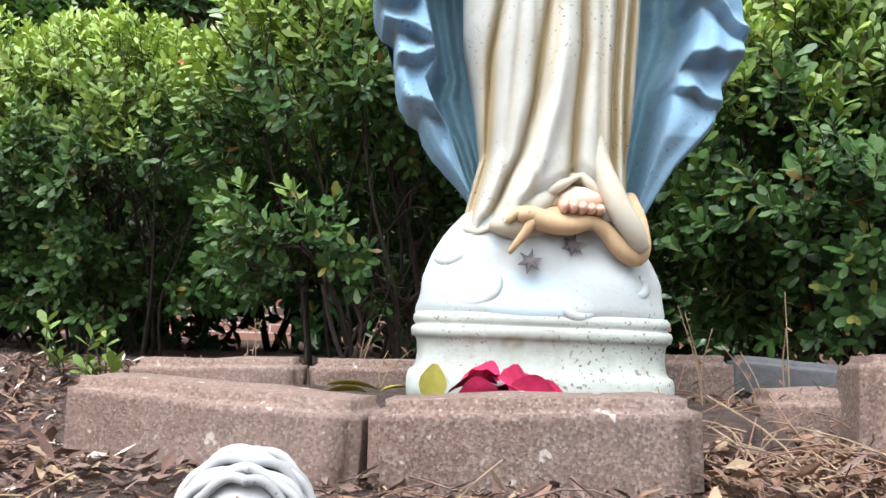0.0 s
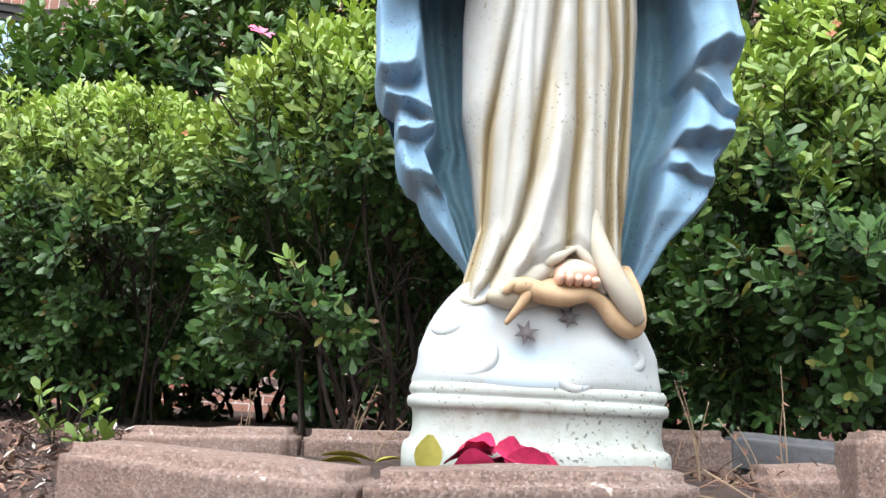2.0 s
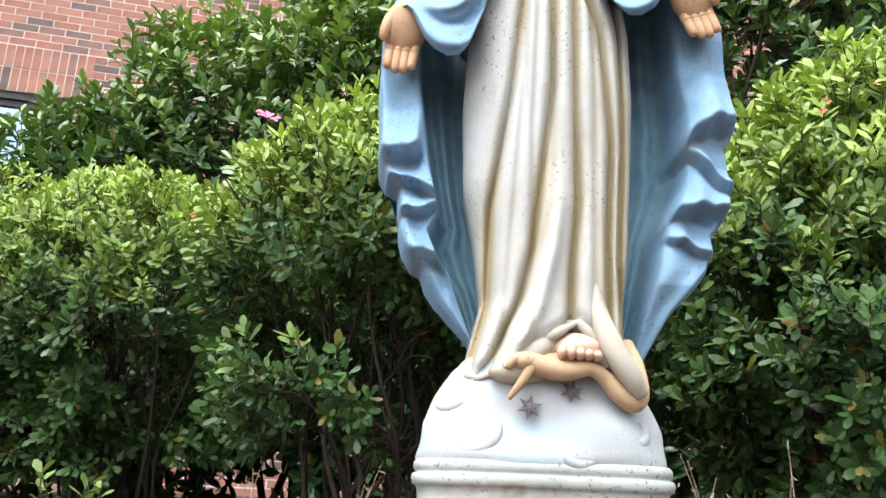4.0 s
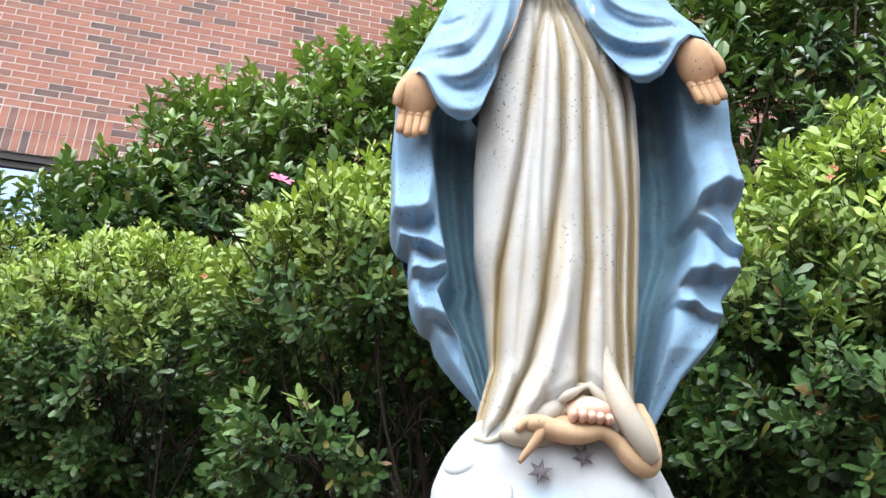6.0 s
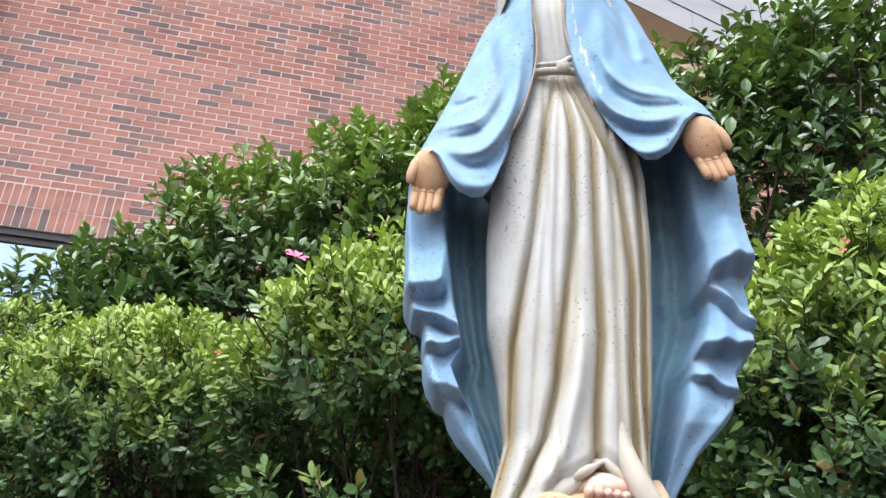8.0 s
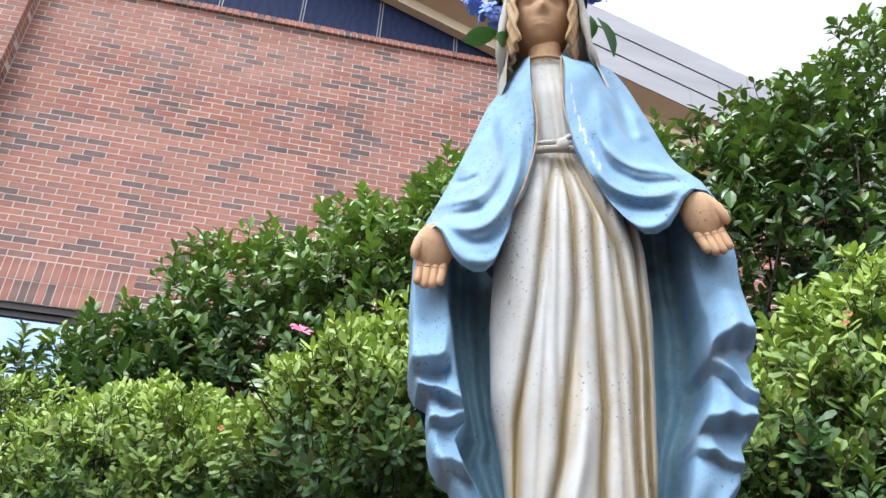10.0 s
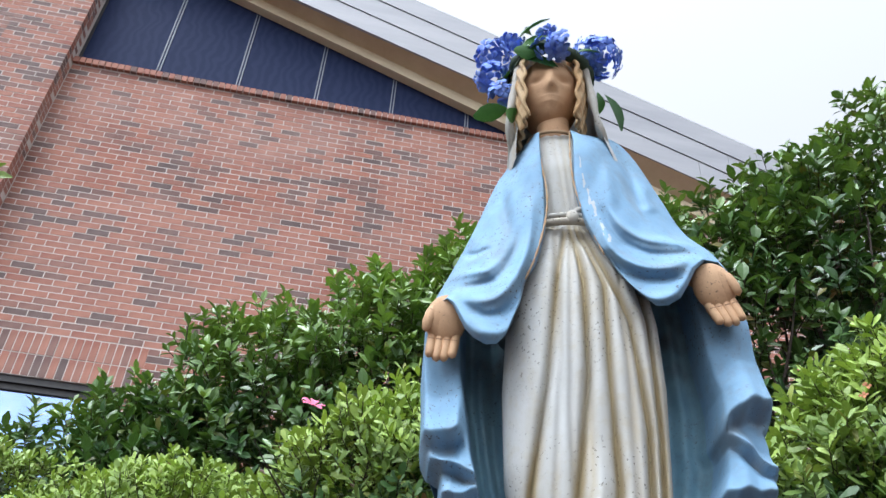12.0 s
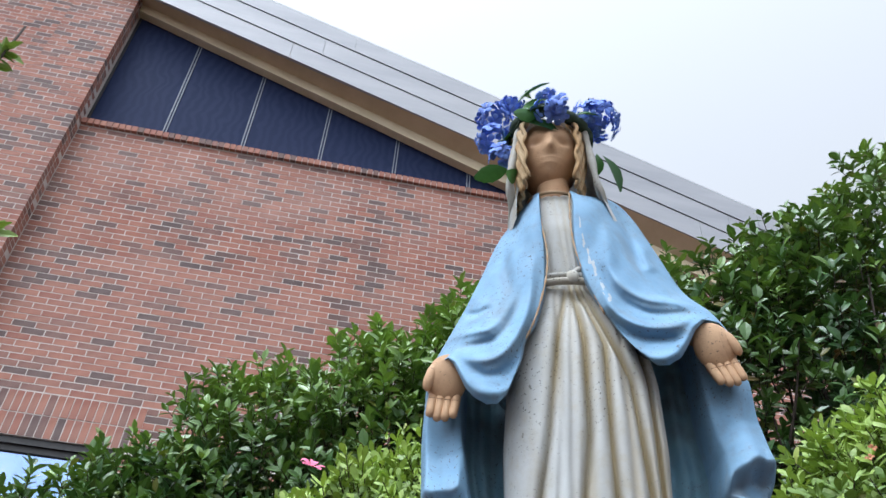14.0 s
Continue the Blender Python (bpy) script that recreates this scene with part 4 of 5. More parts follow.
def build_crown():
    crown = new("flower_crown")
    crown.matrix_world = pose(0.084, 0.878, 1.182)
    tagged(crown, "crown of blue silk flowers with green leaves set on the statue", "flower crown")
    rng = random.Random(11)
    ring = [(0.063 * math.cos(a), 0.068 * math.sin(a), 0.008 * math.sin(2 * a)) for a in np.linspace(0, 2 * math.pi, 49)]
    v, f = tube_arrays(ring, [0.011 + 0.002 * math.sin(k * 2.1) for k in range(49)], 8)
    link_mesh("ring", v, f, M_VINE, crown, "dark green wound vine")
    for k in range(3):
        pts = [((0.066 + 0.006 * math.sin(5 * a + k)) * math.cos(a), (0.071 + 0.006 * math.cos(4 * a + k)) * math.sin(a), 0.012 * math.sin(7 * a + 2 * k)) for a in np.linspace(0, 2 * math.pi, 60)]
        v, f = tube_arrays(pts, [0.0022] * 60, 5)
        link_mesh("stem", v, f, M_VINE, crown)
    # one floret of five ruffled petals
    V, F = [], []
    for k in range(5):
        a = 2 * math.pi * k / 5
        o = len(V)
        for r, w, h in ((0.001, 0.001, 0.0), (0.006, 0.0042, 0.002), (0.011, 0.0050, 0.0026), (0.0145, 0.0026, 0.0008)):
            for s in (-1, 0, 1):
                x, y = r, s * w
                V.append((x * math.cos(a) - y * math.sin(a), x * math.sin(a) + y * math.cos(a), h + 0.0012 * abs(s) * (1 if k % 2 else -1)))
        for i in range(3):
            q = o + i * 3
            F += [(q, q + 1, q + 4, q + 3), (q + 1, q + 2, q + 5, q + 4)]
    me = None
    clusters = [((-0.100, -0.01, 0.045), 0.032, 20), ((-0.096, -0.01, -0.005), 0.028, 14), ((-0.080, -0.015, -0.055), 0.022, 10), ((-0.062, -0.02, 0.072), 0.020, 8),
                ((0.018, -0.070, 0.002), 0.025, 13), ((-0.010, -0.072, -0.006), 0.020, 8), ((0.080, -0.020, 0.036), 0.038, 34), ((0.092, -0.005, 0.070), 0.022, 10), ((-0.004, -0.03, 0.085), 0.013, 5), ((0.02, 0.07, 0.01), 0.035, 16)]
    for c, r, n in clusters:
        for _ in range(n):
            d = Vector((rng.gauss(0, 1), rng.gauss(0, 1), rng.gauss(0, 1))).normalized()
            p = Vector(c) + d * r * (0.7 + 0.35 * rng.random())
            m = Matrix.Translation(p) @ d.to_track_quat('Z', 'Y').to_matrix().to_4x4() @ pose(0, 0, 0, 0, 0, rng.random() * 360) @ Matrix.Scale(0.8 + 0.4 * rng.random(), 4)
            if me is None:
                fl = link_mesh("floret", V, F, M_PETAL, crown)
                me = fl.data
            else:
                fl = new("floret", me)
                fl.parent = crown
            fl.matrix_local = m
    lv, lf = leaf_arrays(0.058, 0.030)
    lob = None
    for p, rz, ry, rx, sc in [((-0.07, -0.03, -0.10), 175, 14, 40, 1.0), ((-0.055, -0.035, -0.105), 200, 60, 60, 0.8), ((0.085, -0.02, -0.055), 20, 55, 70, 1.15), ((0.075, -0.02, -0.05), 10, 80, 60, 0.7),
                              ((-0.06, -0.05, 0.0), 320, -10, 60, 1.0), ((-0.045, -0.06, -0.018), 350, 15, 70, 1.0), ((-0.055, -0.05, 0.045), 330, -40, 60, 1.1), ((-0.03, -0.05, 0.05), 100, -70, 40, 0.9), ((-0.05, -0.055, 0.02), 350, -25, 75, 1.1), ((-0.02, -0.06, 0.03), 20, -35, 70, 0.8),
                              ((-0.02, -0.07, -0.005), 190, 25, 70, 0.9), ((0.04, -0.06, 0.0), 0, -20, 60, 0.7), ((-0.07, 0.0, 0.0), 250, 30, 20, 0.9), ((0.06, 0.03, 0.0), 60, 10, 0, 0.9), ((-0.03, 0.06, 0.0), 120, 10, 0, 0.9)]:
        if lob is None:
            lob = link_mesh("leaf", lv, lf, M_SILK, crown)
            l = lob
        else:
            l = new("leaf", lob.data)
            l.parent = crown
        l.matrix_local = pose(*p, rx, ry, rz) @ Matrix.Scale(sc, 4)
    # ribbon tail down the back
    pts = smooth_line([(0.03, 0.075, 0.0), (0.035, 0.105, -0.06), (0.03, 0.122, -0.14), (0.04, 0.130, -0.24)], 20)
    rv, rf = [], []
    for k, p in enumerate(pts):
        rv += [(p.x - 0.009, p.y + 0.002 * math.sin(k), p.z), (p.x + 0.009, p.y, p.z), (p.x + 0.009, p.y + 0.0006, p.z), (p.x - 0.009, p.y + 0.0006 + 0.002 * math.sin(k), p.z)]
    for k in range(19):
        for j in range(4):
            rf.append((k * 4 + j, k * 4 + (j + 1) % 4, k * 4 + 4 + (j + 1) % 4, k * 4 + 4 + j))
    link_mesh("ribbon", rv, rf, M_RIBBON, crown, "lilac satin ribbon")
    return crown


build_crown()


# ---- ground ----
def ground_height(x, y):
    s = min(1.0, max(0.0, (y - 0.62) / 0.75))
    near = 0.012 * noise.noise(Vector((x * 5, y * 5, 0))) + 0.006 * noise.noise(Vector((x * 21, y * 21, 4)))
    far = 1.0 if abs(x) < 3 and abs(y) < 4 else 0.0
    return 0.030 + 0.045 * s * s * (3 - 2 * s) + near * far


def build_ground():
    def axis(lo, hi, step, far):
        inner = list(np.arange(lo, hi + 1e-6, step))
        out = [step * 2.0 * 1.6 ** k for k in range(60)]
        left, right = [], []
        p = lo
        for d in out:
            p -= d
            left.append(p)
            if p < -far:
                break
        p = hi
        for d in out:
            p += d
            right.append(p)
            if p > far:
                break
        return left[::-1] + inner + right
    xs, ys = axis(-1.6, 1.6, 0.025, 2500), axis(-0.6, 2.4, 0.025, 2500)
    v = [(x, y, ground_height(x, y)) for y in ys for x in xs]
    n = len(xs)
    f = [(j * n + i, j * n + i + 1, (j + 1) * n + i + 1, (j + 1) * n + i) for j in range(len(ys) - 1) for i in range(n - 1)]
    g = link_mesh("ground", v, f, M_SOIL)
    tagged(g, "brown garden soil covered with fine mulch", "ground", kind="structure")


build_ground()


# ---- edging blocks round the statue ----
def edging_block(x0, y0, x1, y1, top_l, top_r, deep, high, seed, mat=None, label="", lean=0.0, name="edging_block", rag=1.0):
    """A tumbled block whose front edge runs from (x0, y0) to (x1, y1); its top heights at both ends."""
    rng = random.Random(seed)
    length = math.hypot(x1 - x0, y1 - y0)
    yaw = math.degrees(math.atan2(y1 - y0, x1 - x0))
    tilt = math.degrees(math.asin((top_r - top_l) / length))
    bm = bmesh.new()
    bmesh.ops.create_cube(bm, size=1.0, matrix=Matrix.Diagonal((length, deep, high, 1)))
    bmesh.ops.bevel(bm, geom=bm.edges[:], offset=0.011, segments=3, affect='EDGES')
    bmesh.ops.subdivide_edges(bm, edges=[e for e in bm.edges if e.calc_length() > 0.03], cuts=14, use_grid_fill=True)
    off = Vector((rng.random() * 50, rng.random() * 50, rng.random() * 50))
    for v in bm.verts:
        p = v.co + off
        w = 0.0055 * noise.noise(p * 14) + 0.0016 * noise.noise(p * 45) + 0.0007 * noise.noise(p * 130)
        corner = sum(abs(c) / h > 0.86 for c, h in zip(v.co, (length / 2, deep / 2, high / 2)))
        n = v.co.normalized()
        v.co += (Vector((n.x * 0.3, n.y, n.z * 0.8)) * w - (n * 0.006 * max(0, noise.noise(p * 30 + off)) if corner >= 2 else Vector())) * rag
    ob = part(name, bm, mat or M_BLOCK, None, smooth=True)
    mid = Vector(((x0 + x1) / 2, (y0 + y1) / 2, (top_l + top_r) / 2))
    back = Vector((-math.sin(radians(yaw)), math.cos(radians(yaw)), 0))
    c = mid + back * deep / 2 - Vector((0, 0, high / 2))
    ob.matrix_world = Matrix.Translation(c) @ Euler((radians(lean), radians(-tilt), radians(yaw))).to_matrix().to_4x4()
    return tagged(ob, label or "tumbled reddish concrete edging block set in the soil", "edging block", "edging blocks round the statue")


edging_block(-0.330, 0.715, -0.064, 0.655, 0.106, 0.096, 0.095, 0.105, 1)
edging_block(-0.054, 0.650, 0.208, 0.630, 0.098, 0.110, 0.095, 0.108, 2)
edging_block(-0.378, 1.000, -0.168, 1.015, 0.111, 0.118, 0.09, 0.095, 3)
edging_block(-0.160, 1.030, 0.090, 1.075, 0.116, 0.120, 0.09, 0.095, 4)
edging_block(0.190, 1.020, 0.364, 1.000, 0.138, 0.141, 0.09, 0.100, 5, label="pale pinkish concrete edging block behind the statue")
edging_block(0.330, 0.825, 0.425, 0.810, 0.106, 0.113, 0.11, 0.100, 6, label="low edging block half buried in dry straw")
edging_block(0.385, 0.742, 0.580, 0.700, 0.150, 0.146, 0.10, 0.108, 7, label="raised reddish edging block tilted on the soil", lean=-2)
edging_block(0.485, 1.330, 0.680, 1.300, 0.140, 0.126, 0.10, 0.070, 8, M_SLATE, "flat dark grey stone lying in the bed", name="grey_stone", rag=1.4)


def bed_soil():
    """Soil filling the ring of blocks, on which the statue stands."""
    def fn(i, j):
        x, y = -0.34 + 0.70 * i / 40, 0.72 + 0.33 * j / 20
        edge = min(i, 40 - i, 4) / 4 * min(j + 1, 20 - j, 3) / 3
        return x, y, 0.03 + 0.056 * min(1, edge * 1.4) + 0.005 * noise.noise(Vector((x * 25, y * 25, 2)))
    v = [fn(i, j) for j in range(21) for i in range(41)]
    f = [(j * 41 + i, j * 41 + i + 1, (j + 1) * 41 + i + 1, (j + 1) * 41 + i) for j in range(20) for i in range(40)]
    tagged(link_mesh("planting_bed", v, f, M_SOIL), "raised brown soil bed under the statue", "soil", kind="structure")


bed_soil()


# ---- the brick building behind (its own axes, turned to the view) ----
B = Matrix.Rotation(radians(13.758), 4, 'Z')
WALL = 6.504
COURSE, STRETCH, JOINT = 0.0677, 0.2032, 0.010
SILL, SOLDIER_TOP, SOLDIER_LOW = 6.86, 3.515, 3.105
PIER_L, PIER_R, PIER_Y = -3.885, -3.19, 6.304


def rake(x):
    return 7.69 - 0.40 * x


building = new("brick_building")
building.matrix_world = B
tagged(building, "red brick building with sloping grey roof fascia and dark clerestory", "building")

wall_main = part("wall", prism_bm([(PIER_R, SOLDIER_LOW), (6.2, SOLDIER_LOW), (6.2, rake(6.2) + 0.1), (2.07, 6.85), (PIER_R, 6.85)], WALL + 0.0018, WALL + 0.22), M_MORTAR, building, "red running-bond brickwork with pale mortar")
part("lower_wall", box_bm(-1.60, 6.2, WALL + 0.0018, WALL + 0.22, -0.3, SOLDIER_LOW), M_MORTAR, building)
part("lower_wall", box_bm(PIER_R, -1.60, WALL + 0.0018, WALL + 0.22, -0.3, 0.9), M_MORTAR, building)
pier = part("pier", box_bm(PIER_L, PIER_R - 0.0018, PIER_Y + 0.0018, WALL + 0.3, -0.3, 10.2), M_MORTAR, building, "projecting brick pier")
side_wall = part("side_wall", box_bm(-8.0, PIER_L, WALL - 0.0532, WALL + 0.3, -0.3, 11.0), M_MORTAR, building)
part("rear_wall", box_bm(-8.0, 6.2, WALL + 3.0, WALL + 3.2, -0.3, 8.0), M_MORTAR, building)

# clerestory: dark panes between thin double mullions under the rake
clerestory = new("clerestory_window")
clerestory.parent = building
clerestory["label"] = "dark blue screened clerestory window"
posts = [PIER_R, -2.335, -1.457, -0.574, 0.299, 1.19, 2.06]
for a, b in zip(posts[:-1], posts[1:]):
    part("pane", prism_bm([(a, SILL - 0.02), (b, SILL - 0.02), (b, max(SILL - 0.019, rake(b) + 0.05)), (a, rake(a) + 0.05)], 6.566, 6.60), M_SCREEN, clerestory)
for p in posts[1:-1]:
    for d in (-0.016, 0.016):
        part("mullion", box_bm(p + d - 0.006, p + d + 0.006, 6.556, 6.575, SILL - 0.02, rake(p) + 0.04), M_MULLION, clerestory)
part("edge_bar", box_bm(PIER_R + 0.002, PIER_R + 0.030, 6.552, 6.575, SILL - 0.02, rake(PIER_R) + 0.04), M_DARKFRAME, clerestory)

# rake trim, soffit, and the banded metal fascia
X0, X1 = -3.7, 6.4
part("rake_trim", prism_bm([(PIER_R + 0.003, rake(PIER_R) - 0.035), (6.3, rake(6.3) - 0.035), (6.3, rake(6.3) + 0.11), (PIER_R + 0.003, rake(PIER_R) + 0.11)], 6.44, 6.555), M_TRIM, building, "cream painted rake board")


def band(x, k):
    """Heights of the fascia's lines at x: bottom, two grooves, top."""
    return (7.831 - 0.366 * x, 8.138 - 0.365 * x, 8.463 - 0.366 * x, 8.773 - 0.363 * x)[k]


FY = 6.2
bm = bmesh.new()
sv = []
for i in range(25):
    x = PIER_R + 0.003 + (X1 - PIER_R - 0.003) * i / 24
    zb = rake(x) + 0.105
    sv.append((bm.verts.new((x, FY + 0.012, band(x, 0) + 0.004)), bm.verts.new((x, 6.46, zb)), bm.verts.new((x, 6.60, zb + 0.02)), bm.verts.new((x, 6.60, zb + 0.6)), bm.verts.new((x, FY + 0.05, band(x, 3) - 0.03))))
for a, b in zip(sv[:-1], sv[1:]):
    for k in range(5):
        bm.faces.new((a[k], b[k], b[(k + 1) % 5], a[(k + 1) % 5]))
bmesh.ops.recalc_face_normals(bm, faces=bm.faces[:])
part("soffit", bm, M_SOFFIT, building, "tan boarded soffit under the eave")
for k in range(3):
    y = FY - 0.010 * k
    for i in range(4):
        a, b = X0 + (X1 - X0) * (i + 0.15 * k) / 4 + 0.002, X0 + (X1 - X0) * min(4, i + 1 + 0.15 * k) / 4 - 0.002
        a = X0 + 0.002 if i == 0 else a
        lo, hi = 0.007 if k else 0.0, -0.007 if k < 2 else 0.0
        part("fascia_panel", prism_bm([(a, band(a, k) + lo), (b, band(b, k) + lo), (b, band(b, k + 1) + hi), (a, band(a, k + 1) + hi)], y, FY + 0.04), M_FASCIA, building)
part("fascia_backing", prism_bm([(X0, band(X0, 0) + 0.01), (X1, band(X1, 0) + 0.01), (X1, band(X1, 3) - 0.02), (X0, band(X0, 3) - 0.02)], FY + 0.03, FY + 0.045), M_DARKFRAME, building)
part("roof", prism_bm([(X0, band(X0, 3) - 0.06), (X1, band(X1, 3) - 0.06), (X1, band(X1, 3) - 0.01), (X0, band(X0, 3) - 0.01)], FY + 0.05, 9.9), M_FASCIA, building)

# window below the soldier courses
win = new("window")
win.parent = building
win["label"] = "large dark-framed window reflecting the sky"
part("frame", box_bm(PIER_R, -1.60, WALL + 0.02, WALL + 0.10, 3.045, SOLDIER_LOW - 0.004), M_DARKFRAME, win)
part("frame", box_bm(PIER_R, -1.60, WALL + 0.045, WALL + 0.10, 2.99, 3.044), M_DARKFRAME, win)
part("frame", box_bm(-1.66, -1.602, WALL + 0.04, WALL + 0.10, 0.9, 2.989), M_DARKFRAME, win)
part("frame", box_bm(PIER_R, PIER_R + 0.05, WALL + 0.04, WALL + 0.10, 0.9, 2.989), M_DARKFRAME, win)
part("glass_pane", box_bm(PIER_R + 0.05, -1.66, WALL + 0.07, WALL + 0.085, 0.9, 2.99), M_GLASS, win)


# ---- foliage ----
def blade_arrays(length, width, curl, twist):
    """A blunt azalea leaf along +x, broadest past its middle."""
    v, f = [], []
    for t, w in ((0.0, 0.10), (0.34, 0.62), (0.70, 1.0), (1.0, 0.42)):
        c = twist * (t - 0.5)
        v += [(length * t, -width / 2 * w * math.cos(c), -curl * length * t * t - width / 2 * w * math.sin(c)), (length * t, width / 2 * w * math.cos(c), -curl * length * t * t + width / 2 * w * math.sin(c))]
    f += [(2 * i, 2 * i + 1, 2 * i + 3, 2 * i + 2) for i in range(3)]
    return v, f


def sprig_arrays(rng, leaf_len, n_leaves, stem):
    """A shoot along +z with a whorl of leaves at its tip and a few below."""
    V, F = [], []
    sv, sf = tube_arrays([(0, 0, -stem), (0, 0, -stem * 0.4), (0, 0, 0)], [leaf_len * 0.035] * 3, 3)
    V += [tuple(p) for p in sv]
    F += [tuple(q) for q in sf]
    stem_faces = len(sf)
    for k in range(n_leaves):
        ln = leaf_len * (0.6 + 0.5 * rng.random())
        if leaf_len > 0.045:
            v, f = leaf_arrays(ln, ln * (0.47 + 0.10 * rng.random()), 0.05 + 0.2 * rng.random(), 3)
        else:
            v, f = blade_arrays(ln, ln * (0.40 + 0.09 * rng.random()), rng.uniform(-0.05, 0.22), rng.uniform(-0.7, 0.7))
        low = k / n_leaves
        up = radians(58 - 50 * low + rng.uniform(-14, 14))
        m = Matrix.Translation((0, 0, -stem * 0.85 * low ** 1.3)) @ Matrix.Rotation(k * 2.4 + rng.uniform(-0.3, 0.3), 4, 'Z') @ Matrix.Rotation(-up, 4, 'Y') @ Matrix.Rotation(rng.uniform(-0.5, 0.5), 4, 'X')
        o = len(V)
        V += [tuple(m @ Vector(p)) for p in v]
        F += [tuple(i + o for i in q) for q in f]
    return np.array(V), F, stem_faces


def build_shrub(name, label, lobes, leaf_len, density, seed, leaf_mat, per_sprig=8, low=0.12, gap=0.0, single=150, fresh_lit_top=0.8, void=0.66, upright=0.5, stems=14, trunk_r=0.0055, category="shrub", hollows=()):
    rng = random.Random(seed)
    nr = np.random.RandomState(seed)
    cx = sum(l[0] for l in lobes) / len(lobes)
    cy = sum(l[1] for l in lobes) / len(lobes)
    shrub = new(name)
    shrub.matrix_world = pose(cx, cy, ground_height(cx, cy) - 0.01)
    base = Vector((cx, cy, ground_height(cx, cy) - 0.01))
    tagged(shrub, label, category, "clipped garden shrubs")
    kinds = [sprig_arrays(rng, leaf_len, per_sprig + rng.randint(-2, 2), leaf_len * 1.3) for _ in range(6)]
    spots = []
    top = max(l[2] + l[5] for l in lobes)
    floor_z = low
    tall = leaf_len > 0.045
    for li, (x, y, z, rx, ry, rz) in enumerate(lobes):
        area = 4 * math.pi * ((rx * ry) ** 1.6 / 3 + (rx * rz) ** 1.6 / 3 + (ry * rz) ** 1.6 / 3) ** (1 / 1.6)
        # tufts of shoots over the outside, old leaves inside
        size = leaf_len * (1.5 if tall else 1.55)
        per_tuft = 5 if tall else 7
        for _ in range(int(area * density / per_tuft)):
            d = Vector((rng.gauss(0, 1), rng.gauss(0, 1), rng.gauss(0, 1))).normalized()
            lump = 1 + (0.05 if tall else 0.07) * noise.noise(Vector((d.x * 2.5 + seed, d.y * 2.5, d.z * 2.5 + li))) + 0.07 * noise.noise(Vector((d.x * 6 + seed, d.y * 6, d.z * 6 + li)))
            inner = rng.random() < 0.20
            k = lump * (rng.uniform(0.45, 0.66) if inner else 1 - 0.16 * rng.random() ** 1.5)
            mid = Vector((x + d.x * rx * k, y + d.y * ry * k, z + d.z * rz * k))
            if mid.z < floor_z + 0.10 * rng.random():
                continue
            open_low = void * max(0.0, 1 - (mid.z - floor_z) / (0.55 * (top - floor_z)))
            if noise.noise(mid * (1.9 if tall else 6.0) + Vector((seed, 0, 0))) < -0.46 + gap + open_low:
                continue
            if any(((mid.x - a) / r1) ** 2 + ((mid.y - b) / r2) ** 2 + ((mid.z - c) / r3) ** 2 < rng.uniform(0.75, 1.1) for a, b, c, r1, r2, r3 in hollows):
                continue
            if any(j != li and ((mid.x - a) / r1) ** 2 + ((mid.y - b) / r2) ** 2 + ((mid.z - c) / r3) ** 2 < 0.42 for j, (a, b, c, r1, r2, r3) in enumerate(lobes)):
                continue
            nrm = Vector((d.x / rx, d.y / ry, d.z / rz)).normalized()
            lead = (nrm * 0.7 + Vector((0, 0, upright))).normalized()
            young = rng.random() ** 1.3
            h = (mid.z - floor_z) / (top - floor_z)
            for q in range(per_tuft):
                w = Vector((rng.gauss(0, 1), rng.gauss(0, 1), rng.gauss(0, 1))).normalized()
                axis = (lead + w * 0.42).normalized()
                p = mid + axis * size * rng.uniform(0.2, 0.75) + w * size * 0.7
                if p.z < floor_z - 0.03:
                    continue
                if tall and d.z > 0.25 and not inner and q == 0 and rng.random() < 0.8:
                    p += Vector((d.x * 0.04, d.y * 0.04, rng.uniform(0.01, 0.07)))
                    axis = (axis * 0.4 + Vector((0, 0, 1))).normalized()
                # young shoots, plus the light on high leaves put into their colour
                fr = 0.0 if inner else max(0.0, min(1.0, max(-0.22, (h - 0.45) * fresh_lit_top * 1.9) + 0.85 * (young - 0.5) + 0.35 * axis.z - 0.12)) * (0.45 + 0.55 * rng.random())
                spots.append((p - base, axis, rng.random() * 6.283, 0.75 + 0.45 * rng.random(), fr, rng.randrange(6)))
    # the nearest shoots as objects of their own, the rest in one crown mesh
    spots.sort(key=lambda s: (s[0] + base - Vector((0.05, 0.2, 0.4))).length)
    shared = {}
    for p, axis, turn, sc, fr, kind in spots[:single]:
        key = (kind, round(fr * 3))
        if key not in shared:
            V, F, ns = kinds[kind]
            ob = link_mesh("leaf_sprig", V, F, [leaf_mat, M_BARK], shrub, index=[1] * ns + [0] * (len(F) - ns), attrs={"fresh_lit": np.full(len(V), round(fr * 3) / 3.0)}, smooth=False)
            shared[key] = ob.data
        else:
            ob = new("leaf_sprig", shared[key])
            ob.parent = shrub
        ob.matrix_local = Matrix.Translation(p) @ axis.to_track_quat('Z', 'Y').to_matrix().to_4x4() @ Matrix.Rotation(turn, 4, 'Z') @ Matrix.Scale(sc, 4)
    verts, faces, mats, fresh_lit, o = [], [], [], [], 0
    for p, axis, turn, sc, fr, kind in spots[single:]:
        V, F, ns = kinds[kind]
        m = axis.to_track_quat('Z', 'Y').to_matrix() @ Matrix.Rotation(turn, 3, 'Z') * sc
        W = V @ np.array(m).T + np.array(p)
        verts.append(W)
        faces += [tuple(i + o for i in q) for q in F]
        mats += [1] * ns + [0] * (len(F) - ns)
        fresh_lit.append(np.full(len(V), fr))
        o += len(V)
